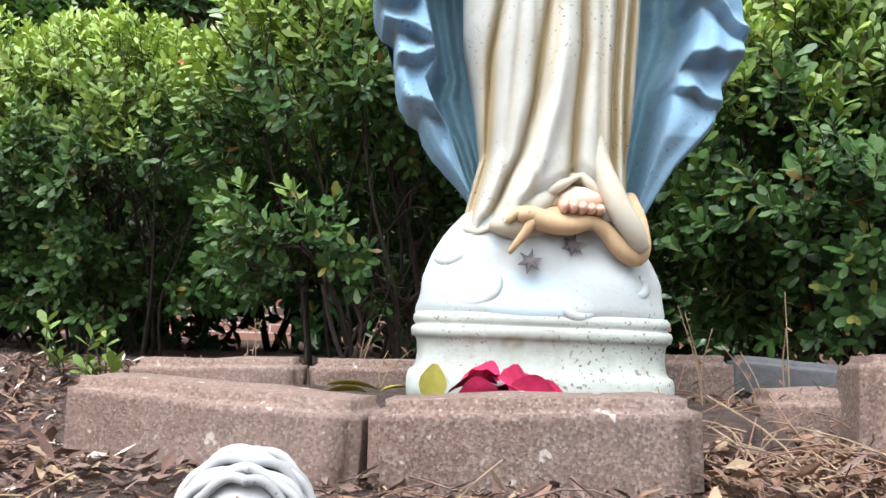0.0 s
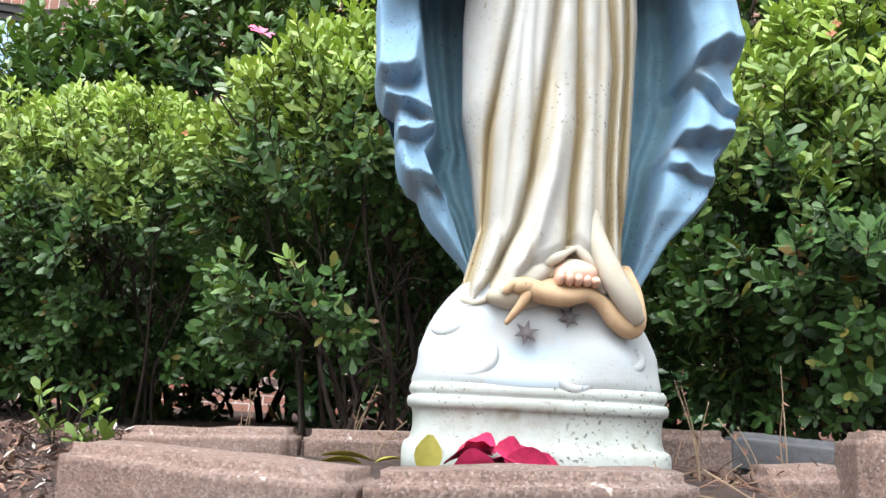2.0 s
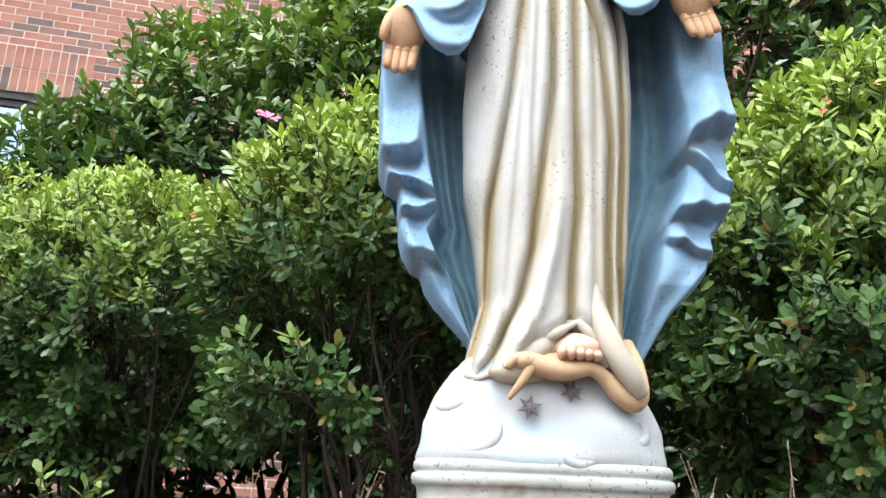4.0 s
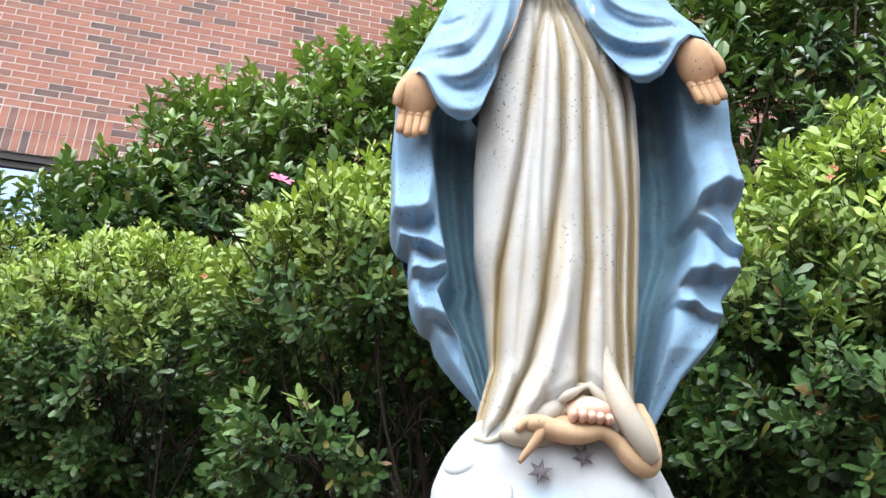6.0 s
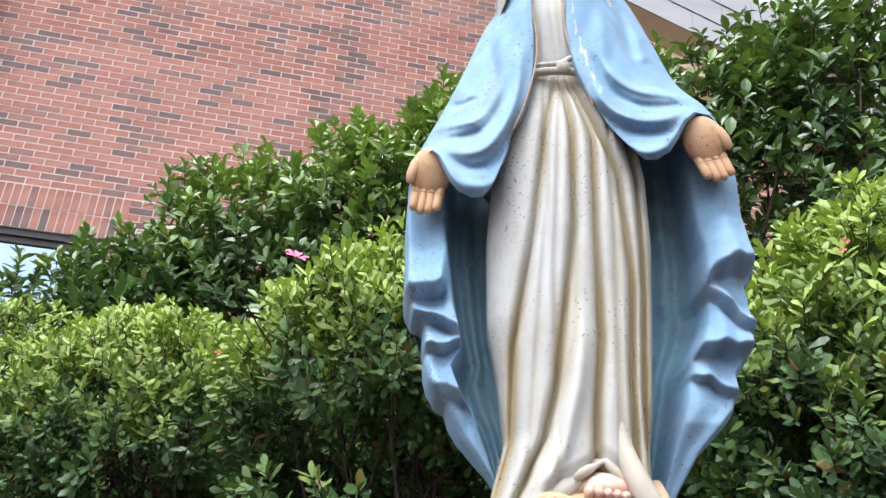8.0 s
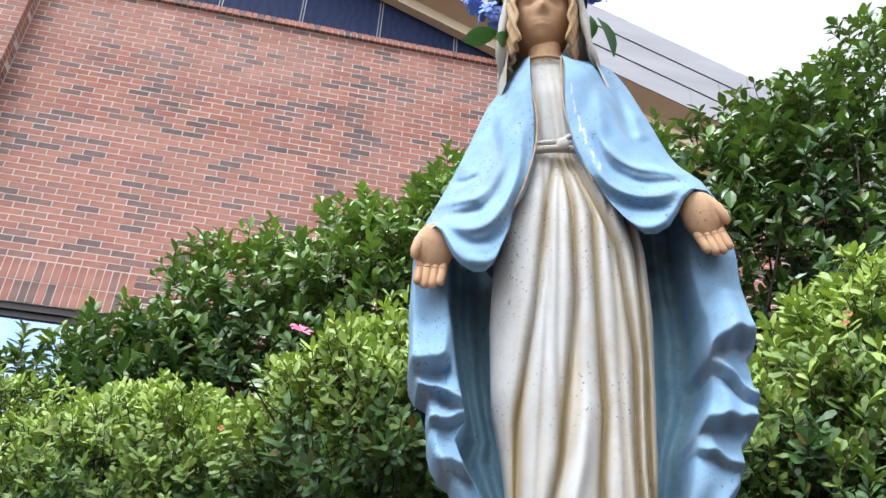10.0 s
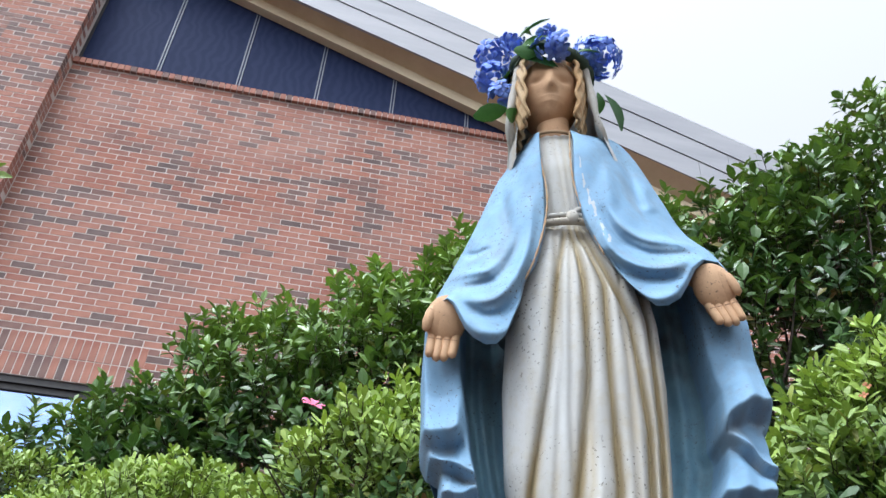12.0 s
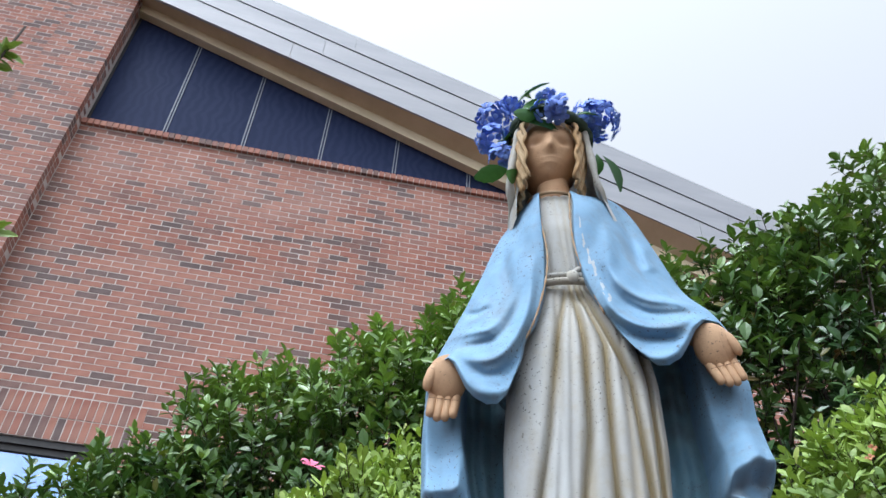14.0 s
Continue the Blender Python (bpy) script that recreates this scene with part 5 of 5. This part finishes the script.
    crown = link_mesh("crown", np.concatenate(verts), faces, [leaf_mat, M_BARK], shrub, index=mats, attrs={"fresh_lit": np.concatenate(fresh_lit)}, smooth=False)
    crown["kind"] = "stuff"
    # woody stems from the root, forking into the crown
    for k in range(stems):
        J = Joined()
        l = lobes[k % len(lobes)]
        foot = Vector((l[0] + rng.uniform(-0.35, 0.35) * l[3], l[1] + rng.uniform(-0.4, 0.3) * l[4], ground_height(l[0], l[1]) - 0.02))
        tip = Vector((l[0] + rng.uniform(-0.85, 0.85) * l[3], l[1] + rng.uniform(-0.9, 0.6) * l[4], l[2] + rng.uniform(-0.1, 0.7) * l[5]))
        mid = foot.lerp(tip, 0.5) + Vector((rng.uniform(-0.06, 0.06), rng.uniform(-0.06, 0.06), 0.03))
        pts = smooth_line([foot, foot.lerp(mid, 0.5) + Vector((rng.uniform(-0.03, 0.03), rng.uniform(-0.03, 0.03), 0)), mid, tip], 12)
        J.tube([p - base for p in pts], [trunk_r * (1 - 0.07 * i) for i in range(12)], 0, 6)
        for _ in range(5):
            i = rng.randrange(3, 11)
            e = pts[i] + Vector((rng.uniform(-0.3, 0.3) * l[3], rng.uniform(-0.5, 0.2) * l[4], rng.uniform(0.02, 0.4) * l[5]))
            q = smooth_line([pts[i], pts[i].lerp(e, 0.5) + Vector((rng.uniform(-0.02, 0.02), rng.uniform(-0.02, 0.02), 0.02)), e], 7)
            J.tube([p - base for p in q], [trunk_r * 0.45 * (1 - 0.1 * j) for j in range(7)], 0, 4)
        link_mesh("branch", J.v, J.f, M_BARK, shrub)
    return shrub


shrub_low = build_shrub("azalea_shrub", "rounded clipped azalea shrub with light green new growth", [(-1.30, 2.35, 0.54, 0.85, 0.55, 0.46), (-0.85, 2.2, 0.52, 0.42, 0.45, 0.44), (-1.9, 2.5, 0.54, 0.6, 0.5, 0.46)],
                        0.030, 1380, 21, M_AZALEA, fresh_lit_top=1.9, void=0.20, low=0.16, stems=44, hollows=[(-0.70, 1.88, 0.36, 0.10, 0.30, 0.18)])
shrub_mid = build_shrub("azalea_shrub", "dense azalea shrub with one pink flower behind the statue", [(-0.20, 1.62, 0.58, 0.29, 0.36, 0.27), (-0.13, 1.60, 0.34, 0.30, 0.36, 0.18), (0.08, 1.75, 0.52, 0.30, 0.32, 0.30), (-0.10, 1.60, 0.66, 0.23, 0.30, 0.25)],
                        0.031, 2000, 22, M_AZALEA, fresh_lit_top=1.6, void=0.72, low=0.17, stems=30, hollows=[(-0.20, 1.34, 0.42, 0.20, 0.24, 0.095), (0.02, 1.36, 0.42, 0.14, 0.2, 0.06), (-0.50, 1.50, 0.30, 0.08, 0.25, 0.16)])
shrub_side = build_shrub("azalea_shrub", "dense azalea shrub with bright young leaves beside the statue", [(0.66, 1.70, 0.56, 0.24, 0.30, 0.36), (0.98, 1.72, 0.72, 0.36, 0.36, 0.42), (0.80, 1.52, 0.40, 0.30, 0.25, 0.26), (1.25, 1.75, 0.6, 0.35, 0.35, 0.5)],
                         0.036, 1250, 23, M_AZALEA, fresh_lit_top=1.6, void=0.30, low=0.13, stems=30, hollows=[(0.62, 1.40, 0.50, 0.12, 0.16, 0.05), (0.46, 1.45, 0.20, 0.10, 0.3, 0.14)])
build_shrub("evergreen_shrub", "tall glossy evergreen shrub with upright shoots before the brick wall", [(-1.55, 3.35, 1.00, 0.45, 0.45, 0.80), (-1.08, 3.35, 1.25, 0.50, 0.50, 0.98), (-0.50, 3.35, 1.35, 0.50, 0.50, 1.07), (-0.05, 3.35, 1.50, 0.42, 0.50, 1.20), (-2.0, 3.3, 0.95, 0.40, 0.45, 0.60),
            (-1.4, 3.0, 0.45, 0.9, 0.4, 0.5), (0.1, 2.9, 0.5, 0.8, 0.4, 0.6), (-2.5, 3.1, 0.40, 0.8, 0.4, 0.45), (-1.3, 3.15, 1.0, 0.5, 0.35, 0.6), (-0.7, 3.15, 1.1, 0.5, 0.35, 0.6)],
            0.066, 300, 24, M_CAMELLIA, per_sprig=7, low=0.05, upright=0.8, fresh_lit_top=1.5, stems=24, trunk_r=0.016, gap=-0.14, void=0.06)
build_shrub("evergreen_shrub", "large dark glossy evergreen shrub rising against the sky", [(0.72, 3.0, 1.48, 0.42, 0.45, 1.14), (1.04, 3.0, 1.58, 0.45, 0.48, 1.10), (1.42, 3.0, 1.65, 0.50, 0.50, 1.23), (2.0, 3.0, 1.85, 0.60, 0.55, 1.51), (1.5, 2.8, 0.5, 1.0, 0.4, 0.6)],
            0.066, 265, 25, M_CAMELLIA, per_sprig=7, low=0.05, upright=0.7, fresh_lit_top=0.7, stems=24, trunk_r=0.016, gap=-0.14, void=0.06)


def flower_part(shrub, p, r, mat, n=5, seed=1, name="flower"):
    """An open five-petalled flower on a shrub, turned outwards."""
    rng = random.Random(seed)
    V, F = [], []
    for k in range(n):
        a = 2 * math.pi * k / n + rng.uniform(-0.2, 0.2)
        o = len(V)
        for t, w, h in ((0.05, 0.08, 0.0), (0.4, 0.30, 0.22), (0.75, 0.38, 0.30), (1.0, 0.16, 0.22)):
            for q in (-1, 0, 1):
                x, y = r * t, q * w * r
                V.append((x * math.cos(a) - y * math.sin(a), x * math.sin(a) + y * math.cos(a), r * (h + 0.08 * abs(q) * rng.uniform(-1, 1.5))))
        for i in range(3):
            q = o + 3 * i
            F += [(q, q + 1, q + 4, q + 3), (q + 1, q + 2, q + 5, q + 4)]
    ob = link_mesh(name, V, F, mat, shrub)
    ob.matrix_world = pose(*p, 60 + rng.uniform(-20, 20), 0, rng.uniform(-40, 40))
    return ob


bpy.context.view_layer.update()
flower_part(shrub_mid, (-0.318, 1.235, 0.742), 0.022, M_PINK, seed=3)["label"] = "single pink azalea flower"
for k, (p, sh) in enumerate([((0.690, 1.36, 0.858), shrub_side), ((0.72, 1.40, 0.90), shrub_side), ((-0.60, 1.76, 0.74), shrub_low), ((0.81, 1.38, 0.93), shrub_side)]):
    flower_part(sh, p, 0.009, M_ORANGE, 4, 10 + k)["label"] = "withered orange flower"


# ---- small statue, rose, leaves and weeds ----
def small_bust():
    J = Joined()
    J.ball((0, 0, 0), (0.040, 0.044, 0.050), 0, nu=32, nv=22)
    for sgn in (-1, 1):
        for k in range(14):
            pts = []
            for j in range(18):
                q = j / 17
                phi = radians(-3 + 118 * q)
                y = -0.036 + 0.0048 * k + 0.010 * q
                R = math.sqrt(max(0.0001, 1 - (y / 0.052) ** 2))
                wav = 1 + 0.045 * math.sin(11 * q + 1.7 * k)
                pts.append((sgn * 0.045 * R * math.sin(phi) * wav, y, 0.054 * R * math.cos(phi) * wav + (0.002 if k % 2 else 0)))
            J.tube(pts, [(0.0036 + 0.0010 * math.sin(3.1 * k)) * (1 - 0.25 * j / 17) for j in range(18)], 0, 7, 0.1 + 0.6 * (k % 3 == 0))
    J.tube([(0, 0.01, -0.03), (0, 0.012, -0.06), (0, 0.01, -0.075)], [0.024, 0.026, 0.045], 0, 16)
    ob = link_mesh("small_statue", J.v, J.f, M_PLASTER, attrs={"stain_shade": J.s})
    ob.matrix_world = pose(-0.121, 0.535, 0.016, -6, 4, 6)
    tagged(ob, "small weathered white plaster figure half sunk in the mulch", "statue")


small_bust()


def fallen_rose():
    rose = new("rose")
    rose.matrix_world = pose(0.055, 0.752, 0.096, 0, 0, 8)
    tagged(rose, "wilted crimson rose lying at the foot of the statue", "rose")
    # a furled bud to one side, loose limp petals tailing off to the other: base, turns, length, width, curl
    spread = [(-0.002, -0.006, 0.014, 20, -8, 168, 0.042, 0.030, 0.35), (0.000, -0.012, 0.006, 70, 8, 176, 0.042, 0.034, 0.15), (0.002, 0.002, 0.016, -40, -26, 150, 0.038, 0.032, 0.6), (-0.004, -0.004, 0.022, 10, -4, 120, 0.030, 0.030, 0.7),
              (-0.002, -0.010, 0.020, 50, 6, 8, 0.040, 0.032, 0.35), (0.006, -0.016, 0.012, 80, 8, -4, 0.046, 0.030, 0.15), (0.014, -0.004, 0.017, 24, 10, 14, 0.042, 0.032, 0.3), (0.022, -0.012, 0.009, 62, 4, -10, 0.040, 0.024, 0.2), (0.000, 0.006, 0.010, -10, -6, 60, 0.034, 0.034, 0.5), (0.010, 0.004, 0.012, 0, 0, 30, 0.040, 0.034, 0.35)]
    for px, py, pz, rx, ry, rz, ln, wd, curl in spread:
        V, F = leaf_arrays(ln, wd, curl, 8)
        V = [(x, y, z + 0.0018 * math.sin(x * 260 + y * 190)) for x, y, z in V]
        p = link_mesh("petal", V, F, M_ROSE, rose)
        p.matrix_local = pose(px, py, pz, rx, ry, rz)
    v, f = tube_arrays(smooth_line([(0, 0.01, 0.004), (0.03, 0.02, 0.002), (0.07, 0.02, 0.0)], 8), [0.0018] * 8, 6)
    link_mesh("stem", v, f, M_VINE, rose, "thin green stem")


fallen_rose()


def lone_leaf(p, rot, ln, wd, mat, label, curl=0.2):
    V, F = leaf_arrays(ln, wd, curl, 6)
    V2 = [(x, y, z - 0.0006) for x, y, z in V]
    n = len(V)
    ob = link_mesh("fallen_leaf", V + V2, F + [tuple(i + n for i in q[::-1]) for q in F], mat, attrs={"fresh_lit": [0.3] * (2 * n)})
    ob.matrix_world = pose(*p, *rot)
    tagged(ob, label, "leaf", "fallen leaves in the bed")


lone_leaf((-0.006, 0.752, 0.088), (90, -86, 0), 0.038, 0.026, M_YELLEAF, "olive green leaf standing upright in the soil", 0.05)
lone_leaf((-0.060, 0.850, 0.094), (10, -14, 172), 0.055, 0.020, M_YELLEAF, "yellow-green leaf lying on the soil bed")
lone_leaf((-0.072, 0.835, 0.092), (20, -10, 200), 0.045, 0.018, M_YELLEAF, "yellow-green leaf lying on the soil bed")
lone_leaf((-0.060, 0.86, 0.092), (0, -20, 20), 0.03, 0.014, M_YELLEAF, "small yellow leaf lying on the soil bed")


def seedling(x, y, scale, n, seed, label, mat, ln):
    rng = random.Random(seed)
    z0 = ground_height(x, y)
    plant = new("seedling")
    plant.matrix_world = pose(x, y, z0 - 0.004)
    tagged(plant, label, "seedling", "weeds in the bed")
    for k in range(n):
        h = scale * (0.35 + 0.65 * rng.random())
        tip = Vector((rng.uniform(-0.3, 0.3) * scale, rng.uniform(-0.3, 0.3) * scale, h))
        v, f = tube_arrays(smooth_line([(0, 0, 0), tip * 0.5 + Vector((0.004, 0, 0)), tip], 7), [0.0014] * 7, 5)
        link_mesh("stem", v, f, M_VINE, plant)
        V, F, ns = sprig_arrays(rng, ln, 7, h * 0.5)
        ob = link_mesh("leaf_sprig", V, F, [mat, M_BARK], plant, index=[1] * ns + [0] * (len(F) - ns), attrs={"fresh_lit": [0.3] * len(V)}, smooth=False)
        ob.matrix_local = Matrix.Translation(tip) @ Matrix.Rotation(rng.uniform(-0.5, 0.5), 4, 'X')


seedling(-0.47, 1.15, 0.095, 5, 31, "small bright green azalea seedling in the mulch", M_AZALEA, 0.030)
seedling(-0.56, 1.22, 0.085, 4, 32, "small bright green azalea seedling in the mulch", M_AZALEA, 0.026)
seedling(0.128, 0.758, 0.05, 1, 33, "tiny grey-green weed shoot beside the statue", M_AZALEA, 0.012)


def dry_weed(x, y, z, height, lean, seed, label):
    rng = random.Random(seed)
    weed = new("dry_weed")
    weed.matrix_world = pose(x, y, z)
    tagged(weed, label, "weed", "weeds in the bed")
    for k in range(rng.randint(2, 3)):
        tip = Vector((lean + rng.uniform(-0.025, 0.025), rng.uniform(-0.02, 0.02), height * rng.uniform(0.7, 1)))
        line = smooth_line([(0, 0, 0), (tip.x * 0.3 + rng.uniform(-0.008, 0.008), 0, tip.z * 0.5), tip], 12)
        v, f = tube_arrays(line, [0.0011 - 0.00006 * i for i in range(12)], 5)
        link_mesh("stalk", v, f, M_STRAW, weed)
        for i in range(4, 12, 2):
            V, F = leaf_arrays(0.010, 0.003, 0.5, 3)
            l = link_mesh("dry_leaf", V, F, M_DEAD, weed)
            l.matrix_local = Matrix.Translation(line[i]) @ Euler((rng.uniform(0, 6), rng.uniform(-1, 1), rng.uniform(0, 6))).to_matrix().to_4x4()


dry_weed(0.292, 0.90, 0.07, 0.13, -0.015, 41, "dry brown weed stalk with shrivelled leaves")
dry_weed(0.345, 0.88, 0.07, 0.11, -0.02, 42, "dry pale weed stalk with shrivelled leaves")
dry_weed(0.40, 0.93, 0.07, 0.15, 0.01, 43, "dry pale weed stalk with shrivelled leaves")
dry_weed(-0.115, 1.14, 0.07, 0.11, 0.02, 44, "thin dry stalk standing in the mulch")
dry_weed(-0.27, 1.2, 0.07, 0.11, -0.005, 45, "thin dry stalk standing in the mulch")
dry_weed(-0.065, 0.93, 0.09, 0.045, 0.012, 46, "small dry weed tuft beside the statue")


def litter(name, label, category, n, region, mats, seed, kind_fn):
    """Loose bits that nobody could count, strewn over a stretch of ground."""
    rng = random.Random(seed)
    J = Joined()
    for _ in range(n):
        x, y = rng.uniform(*region[0]), rng.uniform(*region[1])
        v, f = kind_fn(rng)
        m = Matrix.Translation((x, y, ground_height(x, y) + rng.uniform(0.001, region[2]))) @ Euler((rng.gauss(0, 0.40), rng.gauss(0, 0.38), rng.uniform(0, 6.283))).to_matrix().to_4x4()
        J.add([m @ Vector(p) for p in v], f, rng.randrange(len(mats)))
    tagged(link_mesh(name, J.v, J.f, mats, index=J.m, smooth=False), label, category, kind="stuff")


def chip(rng):
    ln = 0.004 + 0.024 * rng.random() ** 2.6
    return leaf_arrays(ln, ln * rng.uniform(0.15, 0.5), rng.uniform(-0.3, 0.4), 2)


def straw(rng):
    ln = rng.uniform(0.03, 0.12)
    return tube_arrays(smooth_line([(-ln / 2, 0, 0), (0, rng.uniform(-0.012, 0.012), rng.uniform(0, 0.014)), (ln / 2, rng.uniform(-0.01, 0.01), rng.uniform(-0.003, 0.012))], 6), [0.0007] * 6, 4)


M_CHIP = plain_material("grey_bark_chip", (0.100, 0.060, 0.050), (0.220, 0.150, 0.130), 50, 0.9)
M_CHIP2 = plain_material("dark_bark_chip", (0.050, 0.027, 0.022), (0.135, 0.074, 0.058), 50, 0.9)
M_PALE = plain_material("bleached_leaf", (0.48, 0.42, 0.36), (0.66, 0.60, 0.54), 30, 0.85)
litter("mulch", "brown and grey bark chips with dead leaves", "mulch", 17000, ((-1.1, -0.25), (0.42, 1.6), 0.010), [M_CHIP, M_CHIP2, M_DEAD, M_CHIP2, M_CHIP2, M_CHIP2, M_DEAD, M_CHIP, M_PALE], 51, chip)
litter("mulch", "brown bark chips and leaf litter under the shrubs", "mulch", 4500, ((-0.4, 1.3), (1.05, 1.9), 0.010), [M_CHIP2, M_CHIP2, M_DEAD, M_CHIP2], 52, chip)
litter("mulch", "pale chips and dead leaves at the foot of the blocks", "mulch", 5000, ((-0.35, 0.8), (0.45, 0.68), 0.008), [M_CHIP, M_DEAD, M_CHIP2, M_CHIP, M_STRAW, M_CHIP2], 53, chip)
litter("dry_grass", "matted dry straw between the edging blocks", "straw", 260, ((0.21, 0.42), (0.60, 0.96), 0.05), [M_STRAW, M_DEAD, M_CHIP, M_STRAW, M_DEAD], 54, straw)
litter("mulch", "dead leaf bits heaped in the straw", "mulch", 6000, ((0.21, 0.44), (0.60, 1.0), 0.035), [M_DEAD, M_CHIP2, M_DEAD, M_CHIP, M_STRAW], 55, chip)
litter("dry_grass", "thin scattered straw on the mulch", "straw", 160, ((-1.0, 0.25), (0.45, 1.25), 0.012), [M_STRAW, M_DEAD, M_CHIP], 56, straw)


def sapling():
    """A slim young tree at the edge of the bed."""
    rng = random.Random(61)
    tree = new("sapling")
    x, y = -1.78, 1.55
    tree.matrix_world = pose(x, y, ground_height(x, y) - 0.01)
    tagged(tree, "slim young tree with pale pointed leaves", "tree")
    trunk = smooth_line([(0, 0, 0), (0.03, 0.02, 0.8), (0.0, 0, 1.6), (0.05, 0, 2.5)], 20)
    v, f = tube_arrays(trunk, [0.012 - 0.0004 * i for i in range(20)], 8)
    link_mesh("trunk", v, f, M_BARK, tree)
    for k, (z, reach) in enumerate(((1.44, 0.375), (1.87, 0.075), (2.3, 0.03), (1.2, -0.25), (1.75, -0.22))):
        tip = Vector((reach, 0.0, z + 0.06))
        line = smooth_line([(0.02, 0, z - 0.15), (reach * 0.5, 0.01, z), tip], 8)
        v, f = tube_arrays(line, [0.004 - 0.0003 * i for i in range(8)], 5)
        link_mesh("limb", v, f, M_BARK, tree)
        for q in (3, 5, 6, 7):
            V, F, ns = sprig_arrays(rng, 0.075, 5, 0.03)
            ob = link_mesh("leaf_sprig", V, F, [M_AZALEA, M_BARK], tree, index=[1] * ns + [0] * (len(F) - ns), attrs={"fresh_lit": [0.5] * len(V)}, smooth=False)
            ob.matrix_local = Matrix.Translation(line[q]) @ Euler((rng.uniform(-0.6, 0.6), rng.uniform(0, 1.2) * (1 if reach > 0 else -1), 0)).to_matrix().to_4x4()


sapling()


# ---- bricks of the building ----
def brick_mesh(length, depth, height, name="brick"):
    bm = box_bm(-length / 2, length / 2, -depth / 2, depth / 2, -height / 2, height / 2)
    me = bpy.data.meshes.new(name)
    bm.to_mesh(me)
    bm.free()
    me.materials.append(M_BRICK)
    return me


def lay(parent, spots, size, name="brick", near=None, rest="brickwork"):
    """Bricks of one size at (x, y, z). Those in the near stretch are objects, the others one joined mesh."""
    L, D, H = size
    me = brick_mesh(L, D, H)
    rng = random.Random(len(spots))
    J = Joined()
    count = 0
    corners = [(-1, -1, -1), (1, -1, -1), (1, 1, -1), (-1, 1, -1), (-1, -1, 1), (1, -1, 1), (1, 1, 1), (-1, 1, 1)]
    quads = [(0, 1, 5, 4), (1, 2, 6, 5), (2, 3, 7, 6), (3, 0, 4, 7), (4, 5, 6, 7), (3, 2, 1, 0)]
    for x, y, z, l in spots:
        y += rng.uniform(-0.0015, 0.0015)
        if near and near(x, z) and count < 300 and abs(l - L) < 1e-6:
            b = new(name, me)
            b.parent = parent
            b.location = (x, y, z)
            count += 1
        else:
            e = rng.uniform(-0.001, 0.001)
            J.add([(x + a * (l / 2 + e), y + b * D / 2, z + c * (H / 2 + e)) for a, b, c in corners], quads, 0)
    if J.v:
        ob = link_mesh(rest, J.v, J.f, M_BRICK, parent, smooth=False)
        ob["kind"] = "stuff"


def courses(x0, x1, z0, z1, y, skip=None, cut=None):
    out = []
    n = int((z1 - z0) / COURSE)
    for k in range(n):
        z = z0 + (k + 0.5) * COURSE
        x = x0 - (STRETCH / 2 if k % 2 else 0)
        while x < x1:
            a, b = max(x, x0), min(x + STRETCH - JOINT, x1)
            mid = (a + b) / 2
            if b - a > 0.03 and not (skip and skip(mid, z)) and not (cut and z > cut(mid)):
                out.append((mid, y, z, b - a))
            x += STRETCH
    return out


FULL = (STRETCH - JOINT, 0.09, COURSE - JOINT)
above = courses(PIER_R + 0.006, 6.1, SOLDIER_TOP, 6.78, WALL + 0.045, cut=lambda x: min(6.79, rake(x) + 0.0))
lay(wall_main, above, FULL, near=lambda x, z: -2.9 < x < -0.3 and 3.5 < z < 5.3)
beside = courses(-1.50, 6.1, SOLDIER_LOW, SOLDIER_TOP - 0.002, WALL + 0.045)
lay(wall_main, beside, FULL)
below = courses(-1.60, 6.1, 0.0, SOLDIER_LOW - 0.01, WALL + 0.045)
lay(wall_main, below, FULL)
below = courses(PIER_R + 0.006, -1.62, 0.0, 0.88, WALL + 0.045)
lay(wall_main, below, FULL)
# two soldier courses over the window, and the rowlock sill of the clerestory
soldiers = [(PIER_R + 0.034 + COURSE * i, WALL + 0.043, z, COURSE - JOINT) for i in range(25) for z in (SOLDIER_LOW + 0.1015, SOLDIER_LOW + 0.3045)]
lay(wall_main, soldiers, (COURSE - JOINT, 0.09, 0.193), near=lambda x, z: True)
sill = [(PIER_R + 0.036 + COURSE * i, 6.525, SILL - 0.0375, COURSE - JOINT) for i in range(77)]
lay(wall_main, sill, (COURSE - JOINT, 0.125, 0.075), near=lambda x, z: True)
bed = part("sill_bed", box_bm(PIER_R + 0.002, 2.05, 6.482, 6.60, SILL - 0.072, SILL - 0.006), M_MORTAR, wall_main)
front = courses(PIER_L, PIER_R, 0.0, 10.1, PIER_Y + 0.045)
lay(pier, front, FULL, near=lambda x, z: 5.0 < z < 9.6)
rear = courses(PIER_R - 0.0932 - 0.0, PIER_R, 0.0, 10.1, PIER_Y + 0.148)
lay(pier, rear, FULL)
left = courses(-7.5, PIER_L - 0.004, 3.0, 10.9, WALL - 0.05 + 0.040)
lay(side_wall, left, FULL)
